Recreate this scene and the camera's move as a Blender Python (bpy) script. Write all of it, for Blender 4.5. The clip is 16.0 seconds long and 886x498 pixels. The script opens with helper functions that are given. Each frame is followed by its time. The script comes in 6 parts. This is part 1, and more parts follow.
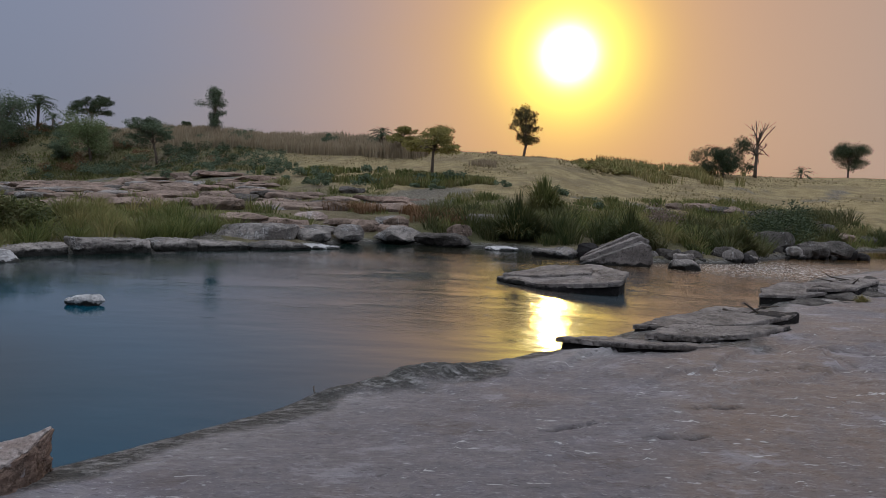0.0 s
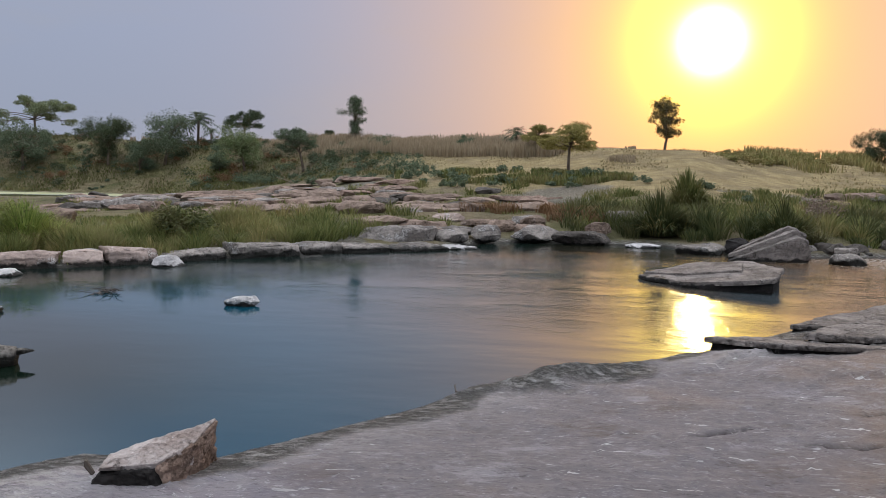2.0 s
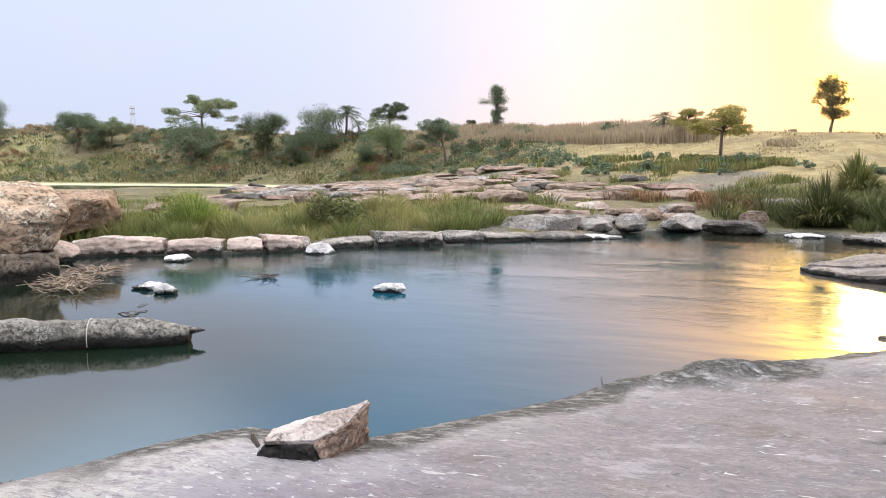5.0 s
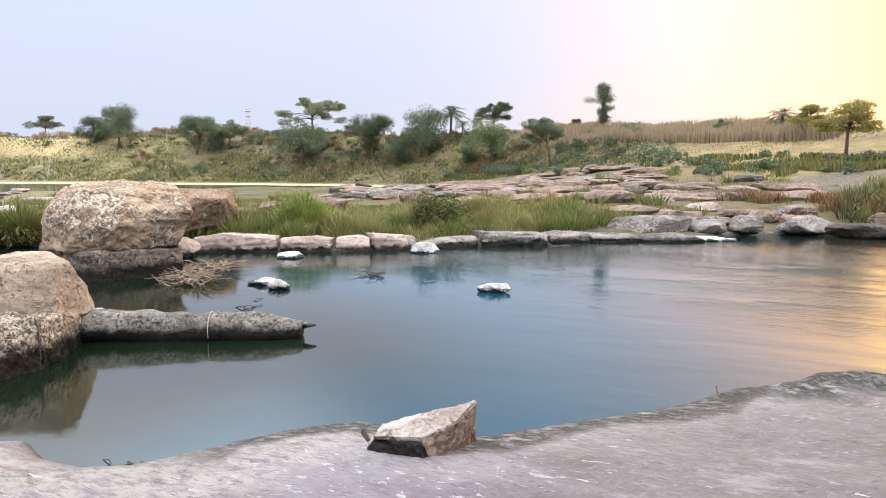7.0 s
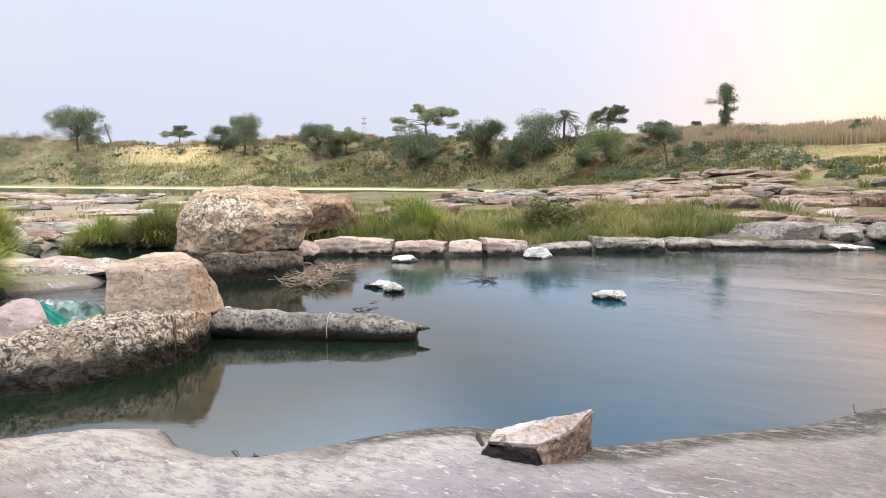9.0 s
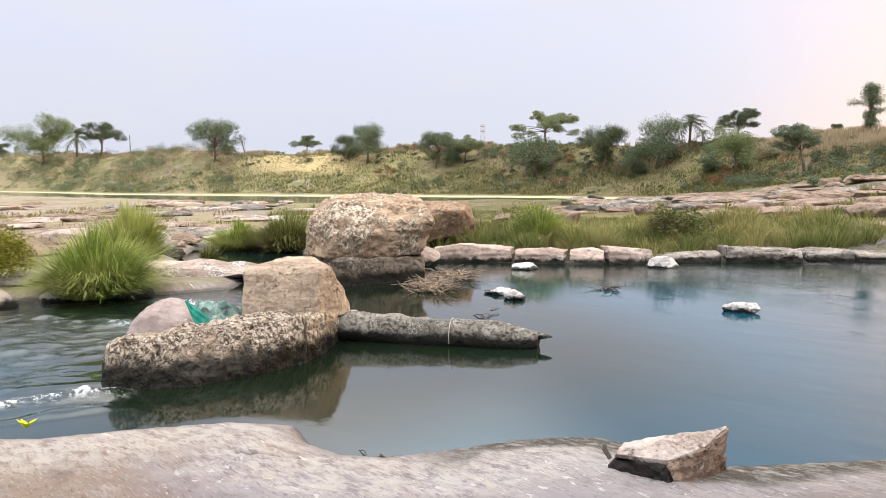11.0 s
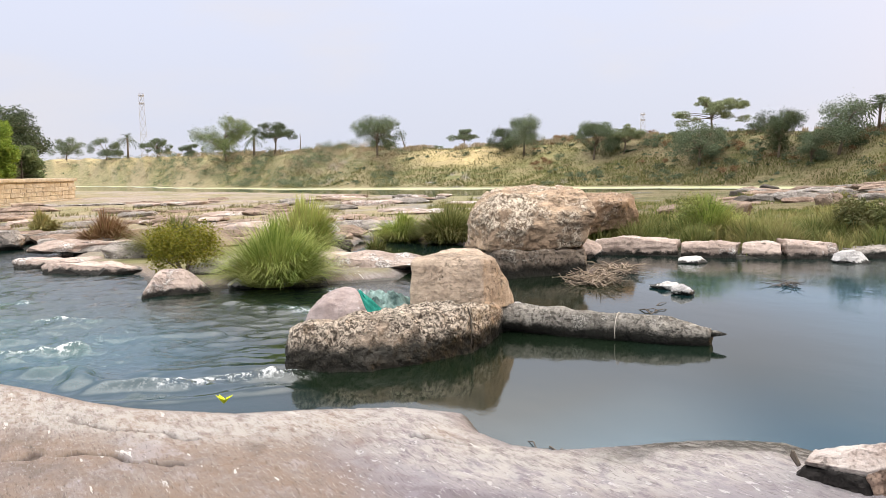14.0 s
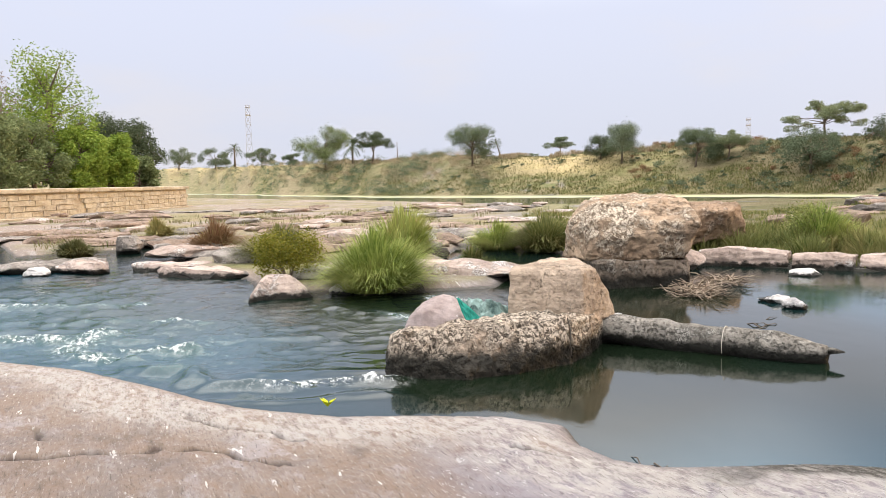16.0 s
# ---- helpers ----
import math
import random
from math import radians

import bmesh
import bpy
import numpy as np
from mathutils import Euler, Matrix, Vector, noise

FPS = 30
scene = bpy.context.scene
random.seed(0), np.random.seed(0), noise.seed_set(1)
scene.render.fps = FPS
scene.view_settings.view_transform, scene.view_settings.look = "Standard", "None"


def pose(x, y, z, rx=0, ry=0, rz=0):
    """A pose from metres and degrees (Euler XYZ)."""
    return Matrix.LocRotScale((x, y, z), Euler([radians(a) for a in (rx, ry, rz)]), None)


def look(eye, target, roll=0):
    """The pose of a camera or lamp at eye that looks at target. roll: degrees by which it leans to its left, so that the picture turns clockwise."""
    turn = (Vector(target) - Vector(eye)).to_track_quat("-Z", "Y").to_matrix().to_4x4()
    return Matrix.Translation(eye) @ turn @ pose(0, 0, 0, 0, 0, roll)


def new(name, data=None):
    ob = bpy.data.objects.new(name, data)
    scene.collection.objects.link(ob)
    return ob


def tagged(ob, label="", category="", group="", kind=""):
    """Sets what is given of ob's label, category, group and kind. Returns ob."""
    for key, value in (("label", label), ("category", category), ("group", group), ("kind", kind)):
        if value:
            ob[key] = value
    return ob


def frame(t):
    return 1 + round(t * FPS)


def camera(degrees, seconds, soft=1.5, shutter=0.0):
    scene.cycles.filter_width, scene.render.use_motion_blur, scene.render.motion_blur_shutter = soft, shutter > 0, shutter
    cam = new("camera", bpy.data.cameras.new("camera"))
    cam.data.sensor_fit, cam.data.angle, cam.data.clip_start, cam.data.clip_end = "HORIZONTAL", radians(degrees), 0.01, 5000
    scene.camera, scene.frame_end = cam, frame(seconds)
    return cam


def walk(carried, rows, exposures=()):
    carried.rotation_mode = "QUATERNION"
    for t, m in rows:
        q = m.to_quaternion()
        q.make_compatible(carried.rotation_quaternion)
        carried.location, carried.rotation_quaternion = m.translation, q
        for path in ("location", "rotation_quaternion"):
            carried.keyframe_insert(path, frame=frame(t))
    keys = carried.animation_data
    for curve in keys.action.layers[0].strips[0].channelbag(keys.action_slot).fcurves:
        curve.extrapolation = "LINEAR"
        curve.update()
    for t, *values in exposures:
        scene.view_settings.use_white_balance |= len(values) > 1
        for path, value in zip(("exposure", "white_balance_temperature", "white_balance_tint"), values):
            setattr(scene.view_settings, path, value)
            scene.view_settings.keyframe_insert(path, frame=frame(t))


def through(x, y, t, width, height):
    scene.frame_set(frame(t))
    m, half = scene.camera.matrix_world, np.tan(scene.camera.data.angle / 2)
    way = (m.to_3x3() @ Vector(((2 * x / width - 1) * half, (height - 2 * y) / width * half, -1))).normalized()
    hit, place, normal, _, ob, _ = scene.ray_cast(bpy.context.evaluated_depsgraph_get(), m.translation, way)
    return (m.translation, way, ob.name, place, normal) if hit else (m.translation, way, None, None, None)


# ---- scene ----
cam = camera(61.55, 16.0, 0.5)
# seconds, place, yaw, pitch, roll
PATH = [
    (0.0, -0.001, -0.001, 1.757, 0.00, -5.12, -3.02),
    (0.5, -0.006, 0.011, 1.755, 2.60, -5.66, -2.64),
    (1.0, -0.011, 0.014, 1.752, 5.44, -5.86, -1.95),
    (1.5, -0.015, 0.010, 1.753, 7.73, -5.69, -1.46),
    (2.0, -0.015, 0.016, 1.750, 10.36, -5.49, -1.02),
    (2.5, -0.017, 0.012, 1.751, 13.25, -5.49, -0.67),
    (3.0, -0.027, 0.017, 1.750, 13.45, -5.73, -1.27),
    (3.5, -0.037, 0.012, 1.751, 14.97, -5.97, -1.89),
    (4.0, -0.044, 0.013, 1.748, 17.25, -6.16, -1.38),
    (6.5, -0.090, 0.000, 1.750, 26.66, -6.59, 0.03),
    (7.0, -0.103, -0.001, 1.750, 28.98, -6.49, -0.11),
    (7.5, -0.112, -0.004, 1.748, 30.89, -6.41, -0.21),
    (8.0, -0.121, -0.013, 1.751, 32.38, -6.49, -0.72),
    (8.5, -0.126, -0.014, 1.751, 35.14, -6.37, -0.17),
    (11.0, -0.173, -0.055, 1.748, 46.53, -5.50, 0.42),
    (11.5, -0.185, -0.067, 1.741, 50.04, -5.86, 0.65),
    (12.0, -0.200, -0.077, 1.735, 51.46, -6.51, -0.42),
    (12.5, -0.205, -0.093, 1.742, 52.67, -6.18, 0.45),
    (13.0, -0.206, -0.105, 1.745, 54.17, -6.21, 1.01),
    (13.5, -0.207, -0.125, 1.745, 56.19, -6.05, 1.30),
    (14.0, -0.218, -0.140, 1.749, 58.41, -5.90, 1.34),
    (14.5, -0.218, -0.146, 1.751, 59.78, -5.65, 1.41),
    (15.0, -0.220, -0.160, 1.754, 61.26, -5.25, 0.98),
    (15.5, -0.221, -0.173, 1.758, 63.26, -4.92, 0.66),
    (16.0, -0.239, -0.188, 1.759, 65.65, -5.12, 1.43),
]
EXPOSURES = [(0.0, -1.30, 5750, 10), (0.5, -0.96, 5750, 10), (1.0, -0.72, 5800, 10), (1.5, -0.68, 5900, 10), (2.0, -0.64, 6000, 10), (2.5, -0.48, 6100, 10), (3.0, -0.02, 6200, 10), (3.5, 0.30, 6100, 10), (4.0, 0.42, 6150, 10), (6.5, 0.48, 6350, 10), (8.5, 0.48, 6500, 10), (11.0, 0.48, 6850, 10), (16.0, 0.45, 6800, 10)]
walk(cam, [(t, pose(x, y, z, 90 + pitch, roll, yaw)) for t, x, y, z, yaw, pitch, roll in PATH], EXPOSURES)

# ---- light ----
SUN_AZ, SUN_EL = 8.9, 9.9  # degrees clockwise from +y, degrees above the level
sun_way = Vector((math.sin(radians(SUN_AZ)) * math.cos(radians(SUN_EL)), math.cos(radians(SUN_AZ)) * math.cos(radians(SUN_EL)), math.sin(radians(SUN_EL))))
sun = new("sun", bpy.data.lights.new("sun", "SUN"))
sun.data.energy, sun.data.angle, sun.data.color = 0.6, radians(1.1), (1.0, 0.56, 0.10)
sun.matrix_world = look(sun_way * 50, (0, 0, 0))

world = bpy.data.worlds.new("sky")
scene.world = world
world.use_nodes = True


class Net:
    """Short way to write node trees."""

    def __init__(self, tree):
        self.tree = tree
        tree.nodes.clear()

    def add(self, kind, inputs=None, **props):
        n = self.tree.nodes.new(kind)
        for k, v in props.items():
            setattr(n, k, v)
        for k, v in (inputs or {}).items():
            if isinstance(v, bpy.types.NodeSocket):
                self.tree.links.new(v, n.inputs[k])
            else:
                n.inputs[k].default_value = v
        return n

    def math(self, op, a, b=0.0, c=0.0, clamp=False):
        return self.add("ShaderNodeMath", {0: a, 1: b, 2: c}, operation=op, use_clamp=clamp).outputs[0]

    def mix(self, f, a, b, blend="MIX"):
        n = self.add("ShaderNodeMix", {0: f}, data_type="RGBA", blend_type=blend)
        for i, v in ((6, a), (7, b)):
            if isinstance(v, bpy.types.NodeSocket):
                self.tree.links.new(v, n.inputs[i])
            else:
                n.inputs[i].default_value = (*v, 1) if len(v) == 3 else v
        return n.outputs[2]

    def noise(self, vec, scale, detail=5.0, rough=0.6, out=0):
        return self.add("ShaderNodeTexNoise", {"Vector": vec, "Scale": scale, "Detail": detail, "Roughness": rough}).outputs[out]

    def ramp(self, f, lo, hi, a=0.0, b=1.0):
        return self.add("ShaderNodeMapRange", {0: f, 1: lo, 2: hi, 3: a, 4: b}, interpolation_type="SMOOTHSTEP").outputs[0]

    def stretch(self, vec, scale=(1, 1, 1), rot=(0, 0, 0)):
        return self.add("ShaderNodeMapping", {"Vector": vec, "Scale": scale, "Rotation": rot}).outputs[0]


def sky_world():
    n = Net(world.node_tree)
    way = n.add("ShaderNodeTexCoord").outputs["Generated"]
    air = n.add("ShaderNodeTexSky", sky_type="NISHITA", sun_disc=False, sun_elevation=radians(SUN_EL), sun_rotation=radians(SUN_AZ), dust_density=4.0, air_density=1.0, ozone_density=1.5).outputs[0]
    sep = n.add("ShaderNodeSeparateXYZ", {0: way})
    up = sep.outputs[2]
    dot = n.add("ShaderNodeVectorMath", {0: way, 1: tuple(sun_way)}, operation="DOT_PRODUCT").outputs["Value"]
    dot = n.math("MAXIMUM", dot, 0.0)
    # hazy sky: pale near the level, lavender blue higher up, with thin cloud
    cloud = n.noise(n.stretch(way, (1.0, 1.0, 3.5)), 2.6, 6, 0.55)
    haze = n.mix(n.ramp(up, 0.02, 0.26), (0.55, 0.59, 0.715), (0.585, 0.635, 0.80))
    haze = n.mix(n.ramp(cloud, 0.46, 0.72, 0.0, 0.45), haze, (0.64, 0.625, 0.66))
    # thin lit cloud on the far side of the sun
    haze = n.mix(n.math("MULTIPLY", n.ramp(sep.outputs[0], 0.16, 0.48, 0.0, 0.9), n.ramp(sep.outputs[1], 0.3, 0.7)), haze, (1.10, 0.80, 0.62))
    # like any overcast sky it grows brighter towards the zenith, sooner where the cloud lies away from the sun
    cover = n.math("MULTIPLY", n.math("MULTIPLY", n.ramp(sep.outputs[0], -0.38, -0.66), n.ramp(sep.outputs[1], 0.22, 0.50)), 0.155)
    haze = n.mix(n.ramp(n.math("ADD", up, cover), 0.36, 0.72), haze, (3.15, 3.17, 3.28))
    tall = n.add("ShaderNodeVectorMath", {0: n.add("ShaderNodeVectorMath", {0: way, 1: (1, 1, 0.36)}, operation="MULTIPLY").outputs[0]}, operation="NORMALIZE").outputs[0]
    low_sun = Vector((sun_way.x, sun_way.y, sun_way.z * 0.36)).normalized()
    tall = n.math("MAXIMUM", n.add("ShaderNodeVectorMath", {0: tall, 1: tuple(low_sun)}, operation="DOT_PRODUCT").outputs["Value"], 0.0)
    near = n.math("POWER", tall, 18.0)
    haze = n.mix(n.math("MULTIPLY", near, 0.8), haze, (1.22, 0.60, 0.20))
    col = n.mix(0.92, n.mix(1.0, air, (0.055, 0.055, 0.055), "MULTIPLY"), haze)
    col = n.mix(n.math("MULTIPLY", n.math("POWER", dot, 130.0), 0.95), col, (1.22, 0.62, 0.07))
    # the aureole of a low sun in dust: wide orange, tighter yellow, white core

    def glow(power, colour, k, base=dot):
        f = n.math("MULTIPLY", n.math("POWER", base, power), k)
        return n.add("ShaderNodeVectorMath", {0: colour, "Scale": f}, operation="SCALE").outputs[0]

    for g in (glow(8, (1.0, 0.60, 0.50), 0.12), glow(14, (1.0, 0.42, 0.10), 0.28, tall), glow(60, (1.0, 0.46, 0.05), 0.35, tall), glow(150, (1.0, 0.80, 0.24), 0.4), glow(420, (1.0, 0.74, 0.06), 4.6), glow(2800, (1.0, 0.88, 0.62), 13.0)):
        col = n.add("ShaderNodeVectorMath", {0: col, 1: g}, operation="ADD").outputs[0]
    bg = n.add("ShaderNodeBackground", {"Color": col, "Strength": 1.0})
    n.tree.links.new(bg.outputs[0], n.add("ShaderNodeOutputWorld").inputs[0])


sky_world()

# ---- materials ----


def material(name):
    m = bpy.data.materials.new(name)
    m.use_nodes = True
    n = Net(m.node_tree)
    b = n.add("ShaderNodeBsdfPrincipled")
    n.tree.links.new(b.outputs[0], n.add("ShaderNodeOutputMaterial").inputs[0])
    return m, n, b


def bump(n, b, height, strength=0.5, distance=0.02):
    k = n.add("ShaderNodeBump", {"Height": height, "Strength": strength, "Distance": distance})
    n.tree.links.new(k.outputs[0], b.inputs["Normal"])


def paint(n, b, colour, rough=0.9):
    b.inputs["Specular IOR Level"].default_value = 0.2
    for key, v in (("Base Color", colour), ("Roughness", rough)):
        if isinstance(v, bpy.types.NodeSocket):
            n.tree.links.new(v, b.inputs[key])
        else:
            b.inputs[key].default_value = (*v, 1) if key == "Base Color" else v


def stone_material(name, light, dark, flecks=(0.72, 0.70, 0.67), amount=0.3, scale=1.0, damp_shade=0.14, pit=0.3, deep=0.62):
    light, dark = tuple(c * 0.86 for c in light), tuple(c * 0.60 for c in dark)
    # Weathered stone: bedded tones, patches of knobbly crust (amount: how far it spreads), dark pits, a dark damp foot
    # at the water with shade painted into it.
    """Weathered stone: bedded tones, patches of knobbly crust (amount: how far it spreads), dark pits, a dark damp foot at the water."""
    m, n, b = material(name)
    at = n.add("ShaderNodeTexCoord").outputs["Object"]
    place = n.add("ShaderNodeNewGeometry").outputs["Position"]
    pick = n.add("ShaderNodeObjectInfo").outputs["Random"]
    at = n.add("ShaderNodeVectorMath", {0: at, 1: n.add("ShaderNodeCombineXYZ", {0: n.math("MULTIPLY", pick, 31.0)}).outputs[0]}, operation="ADD").outputs[0]
    big = n.noise(at, 1.7 * scale, 7, 0.68)
    fine = n.noise(at, 18 * scale, 8, 0.7)
    bed = n.noise(n.stretch(at, (1, 1, 7)), 3 * scale, 7, 0.68)
    col = n.mix(n.ramp(big, 0.35, 0.65), dark, light)
    col = n.mix(n.ramp(bed, 0.48, 0.68, 0, 0.6), col, (dark[0] * 0.8, dark[1] * 0.8, dark[2] * 0.8))
    col = n.mix(n.math("MULTIPLY", n.ramp(fine, 0.35, 0.7), 0.35), col, (light[0] * 1.2, light[1] * 1.15, light[2] * 1.1))
    knob = n.add("ShaderNodeTexNoise", {"Vector": at, "Scale": 27 * scale, "Detail": 5.0, "Roughness": 0.66, "Distortion": 1.2}).outputs[0]
    spread = n.ramp(n.noise(at, 1.9 * scale, 7, 0.7), 0.66 - 0.36 * amount, 0.74 - 0.36 * amount)
    crust = n.mix(n.ramp(knob, 0.40, 0.57), (dark[0] * deep, dark[1] * deep, dark[2] * deep), flecks)
    col = n.mix(n.math("MULTIPLY", spread, 0.85), col, crust)
    pits = n.math("MULTIPLY", n.ramp(n.noise(at, 26 * scale, 8, 0.78), 0.54, 0.62), pit)
    col = n.mix(pits, col, (0.035, 0.03, 0.026))
    warp = n.add("ShaderNodeVectorMath", {0: at, 1: n.add("ShaderNodeVectorMath", {0: n.noise(at, 9 * scale, 4, 0.6, 1), "Scale": 0.22 / scale}, operation="SCALE").outputs[0]}, operation="ADD").outputs[0]
    hole = n.add("ShaderNodeTexVoronoi", {"Vector": warp, "Scale": 13 * scale, "Randomness": 1.0}, feature="SMOOTH_F1").outputs["Distance"]
    hole = n.math("MULTIPLY", n.ramp(hole, 0.36, 0.16), n.ramp(n.noise(at, 2.6 * scale, 5, 0.7), 0.62 - 0.5 * pit, 0.74 - 0.5 * pit))
    col = n.mix(n.math("MULTIPLY", hole, 0.45), col, (dark[0] * 0.3, dark[1] * 0.28, dark[2] * 0.26))
    run = n.noise(n.stretch(at, (9, 9, 0.5)), 1.2 * scale, 4, 0.6)
    col = n.mix(n.ramp(run, 0.66, 0.72, 0, 0.45), col, flecks)
    z = n.add("ShaderNodeSeparateXYZ", {0: place}).outputs[2]
    wob = n.math("MULTIPLY_ADD", n.noise(at, 5, 6, 0.7), 0.28, -0.14)
    # damp foot, made darker still to stand for shade low on the stone
    wet = n.ramp(n.math("ADD", z, wob), damp_shade * 0.5, damp_shade, 1.0, 0.0)
    col = n.mix(n.math("MULTIPLY", wet, 0.96), col, (0.012, 0.012, 0.009))
    paint(n, b, col, n.math("MULTIPLY_ADD", wet, -0.3, 0.9))
    h = n.math("ADD", n.math("MULTIPLY", fine, 0.4), n.math("MULTIPLY", n.noise(at, 44 * scale, 6, 0.7), 0.25))
    h = n.math("ADD", h, n.math("MULTIPLY", n.math("MULTIPLY", spread, knob), 1.3))
    h = n.math("ADD", h, n.math("MULTIPLY", bed, 0.35))
    h = n.math("SUBTRACT", h, n.math("MULTIPLY", hole, 0.9))
    bump(n, b, n.math("SUBTRACT", h, n.math("MULTIPLY", pits, 0.8)), 1.0, 0.045)
    return m


MAT = {}
MAT["pier"] = stone_material("pier_stone", (0.58, 0.43, 0.30), (0.42, 0.30, 0.205), (0.74, 0.64, 0.51), 0.5, 0.55, 0.16, 0.3)
MAT["pier_low"] = stone_material("damp_pier_stone", (0.29, 0.235, 0.185), (0.19, 0.15, 0.115), (0.50, 0.45, 0.38), 0.35, 1.1, 0.26, 0.45)
MAT["block"] = stone_material("dressed_stone", (0.55, 0.435, 0.33), (0.42, 0.325, 0.245), (0.80, 0.70, 0.57), 0.30, 1.0, 0.12, 0.2, 0.5)
MAT["slab"] = stone_material("slab_stone", (0.55, 0.44, 0.34), (0.32, 0.25, 0.19), (0.66, 0.56, 0.45), 0.72, 0.8, 0.30, 0.5, 0.25)
MAT["pinkgrey"] = stone_material("smooth_pink_boulder", (0.50, 0.42, 0.40), (0.42, 0.33, 0.31), (0.70, 0.65, 0.63), 0.08, 0.8, 0.10, 0.08, 0.9)
MAT["slab_tan"] = stone_material("tan_slab_stone", (0.56, 0.42, 0.30), (0.38, 0.28, 0.20), (0.74, 0.64, 0.52), 0.5, 1.0, 0.24, 0.4, 0.4)
# browner stone of the second block, darkened for the shade behind the first
MAT["pier_brown_shaded"] = stone_material("shaded_brown_pier_stone", (0.43, 0.30, 0.20), (0.31, 0.21, 0.14), (0.66, 0.55, 0.43), 0.3, 1.0, 0.12, 0.3, 0.5)
MAT["pink"] = stone_material("pink_sandstone", (0.58, 0.465, 0.40), (0.37, 0.285, 0.24), (0.80, 0.76, 0.72), 0.42, 0.7, 0.12, 0.2, 0.9)
MAT["grey"] = stone_material("grey_river_stone", (0.42, 0.375, 0.335), (0.20, 0.18, 0.16), (0.70, 0.66, 0.62), 0.35, 1.0, 0.16, 0.35)
MAT["dark"] = stone_material("dark_river_stone", (0.17, 0.15, 0.13), (0.08, 0.07, 0.06), (0.40, 0.38, 0.35), 0.25, 1.2, 0.08, 0.4)
MAT["limed"] = stone_material("limed_pink_stone", (0.60, 0.53, 0.49), (0.38, 0.29, 0.245), (0.76, 0.73, 0.71), 0.2, 1.6, 0.02, 0.15)
# so dark because the ledge bodies carry their undercut shade in the colour
MAT["black"] = stone_material("near_black_stone", (0.05, 0.045, 0.042), (0.025, 0.022, 0.02), (0.20, 0.19, 0.18), 0.1, 1.5, 0.02, 0.2)
MAT["ledge"] = stone_material("ledge_stone", (0.34, 0.30, 0.27), (0.17, 0.148, 0.132), (0.52, 0.47, 0.43), 0.2, 1.2, 0.10, 0.35)
MAT["ruddy"] = stone_material("ruddy_broken_stone", (0.44, 0.32, 0.25), (0.25, 0.165, 0.12), (0.60, 0.45, 0.36), 0.25, 1.6, 0.02, 0.3)
MAT["brown"] = stone_material("brown_bedded_stone", (0.40, 0.30, 0.235), (0.20, 0.145, 0.11), (0.60, 0.51, 0.43), 0.2, 0.7, 0.05, 0.35)
MAT["pale"] = stone_material("pale_limed_stone", (0.70, 0.68, 0.66), (0.52, 0.50, 0.49), (0.82, 0.81, 0.80), 0.15, 1.4, 0.05, 0.1)
MAT["concrete"] = stone_material("weathered_concrete", (0.40, 0.37, 0.325), (0.24, 0.22, 0.19), (0.58, 0.55, 0.49), 0.4, 1.5, 0.16, 0.5)
MAT["wallstone"] = stone_material("ochre_masonry", (0.62, 0.55, 0.43), (0.58, 0.48, 0.35), (0.60, 0.55, 0.47), 0.3, 0.8, 0.05, 0.1)


def plant_material(name, a, b_, c=None, through=0.25):
    """Leaves and blades: colour varies from piece to piece."""
    m, n, b = material(name)
    isl = n.add("ShaderNodeNewGeometry").outputs["Random Per Island"]
    obj = n.add("ShaderNodeObjectInfo").outputs["Random"]
    col = n.mix(isl, a, b_)
    if c:
        big = n.noise(n.add("ShaderNodeNewGeometry").outputs["Position"], 0.8, 4)
        col = n.mix(n.ramp(big, 0.42, 0.62), col, n.mix(isl, c, b_))
    col = n.mix(n.math("MULTIPLY", obj, 0.25), col, (a[0] * 0.6, a[1] * 0.7, a[2] * 0.7))
    paint(n, b, col, 0.75)
    t = n.add("ShaderNodeBsdfTranslucent", {"Color": col})
    out = [k for k in n.tree.nodes if k.bl_idname == "ShaderNodeOutputMaterial"][0]
    n.tree.links.new(n.add("ShaderNodeMixShader", {0: through, 1: b.outputs[0], 2: t.outputs[0]}).outputs[0], out.inputs[0])
    return m


MAT["grass"] = plant_material("river_grass", (0.063, 0.085, 0.022), (0.214, 0.214, 0.071), (0.251, 0.204, 0.089))
MAT["grass_mid"] = plant_material("tufted_grass", (0.070, 0.098, 0.024), (0.25, 0.255, 0.085), (0.30, 0.255, 0.115))
MAT["slope_olive"] = plant_material("olive_slope_grass", (0.125, 0.118, 0.045), (0.205, 0.180, 0.080), (0.095, 0.110, 0.038))
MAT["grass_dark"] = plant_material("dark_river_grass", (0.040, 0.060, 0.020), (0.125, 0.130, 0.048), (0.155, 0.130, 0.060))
MAT["grass_bright"] = plant_material("bright_grass", (0.10, 0.165, 0.028), (0.37, 0.42, 0.115), (0.40, 0.37, 0.13))
MAT["grass_brown"] = plant_material("dry_brown_weed", (0.172, 0.094, 0.047), (0.265, 0.164, 0.086))
MAT["straw"] = plant_material("dry_straw", (0.281, 0.218, 0.109), (0.390, 0.328, 0.172))
MAT["reed"] = plant_material("dry_reed", (0.243, 0.203, 0.077), (0.360, 0.297, 0.126), (0.189, 0.211, 0.063))
MAT["reed_tan"] = plant_material("tan_reed", (0.296, 0.226, 0.140), (0.437, 0.359, 0.242))
MAT["yellow_bush"] = plant_material("yellow_green_leaf", (0.125, 0.133, 0.016), (0.265, 0.234, 0.031))
MAT["leaf"] = plant_material("acacia_leaf", (0.087, 0.116, 0.068), (0.182, 0.218, 0.128))
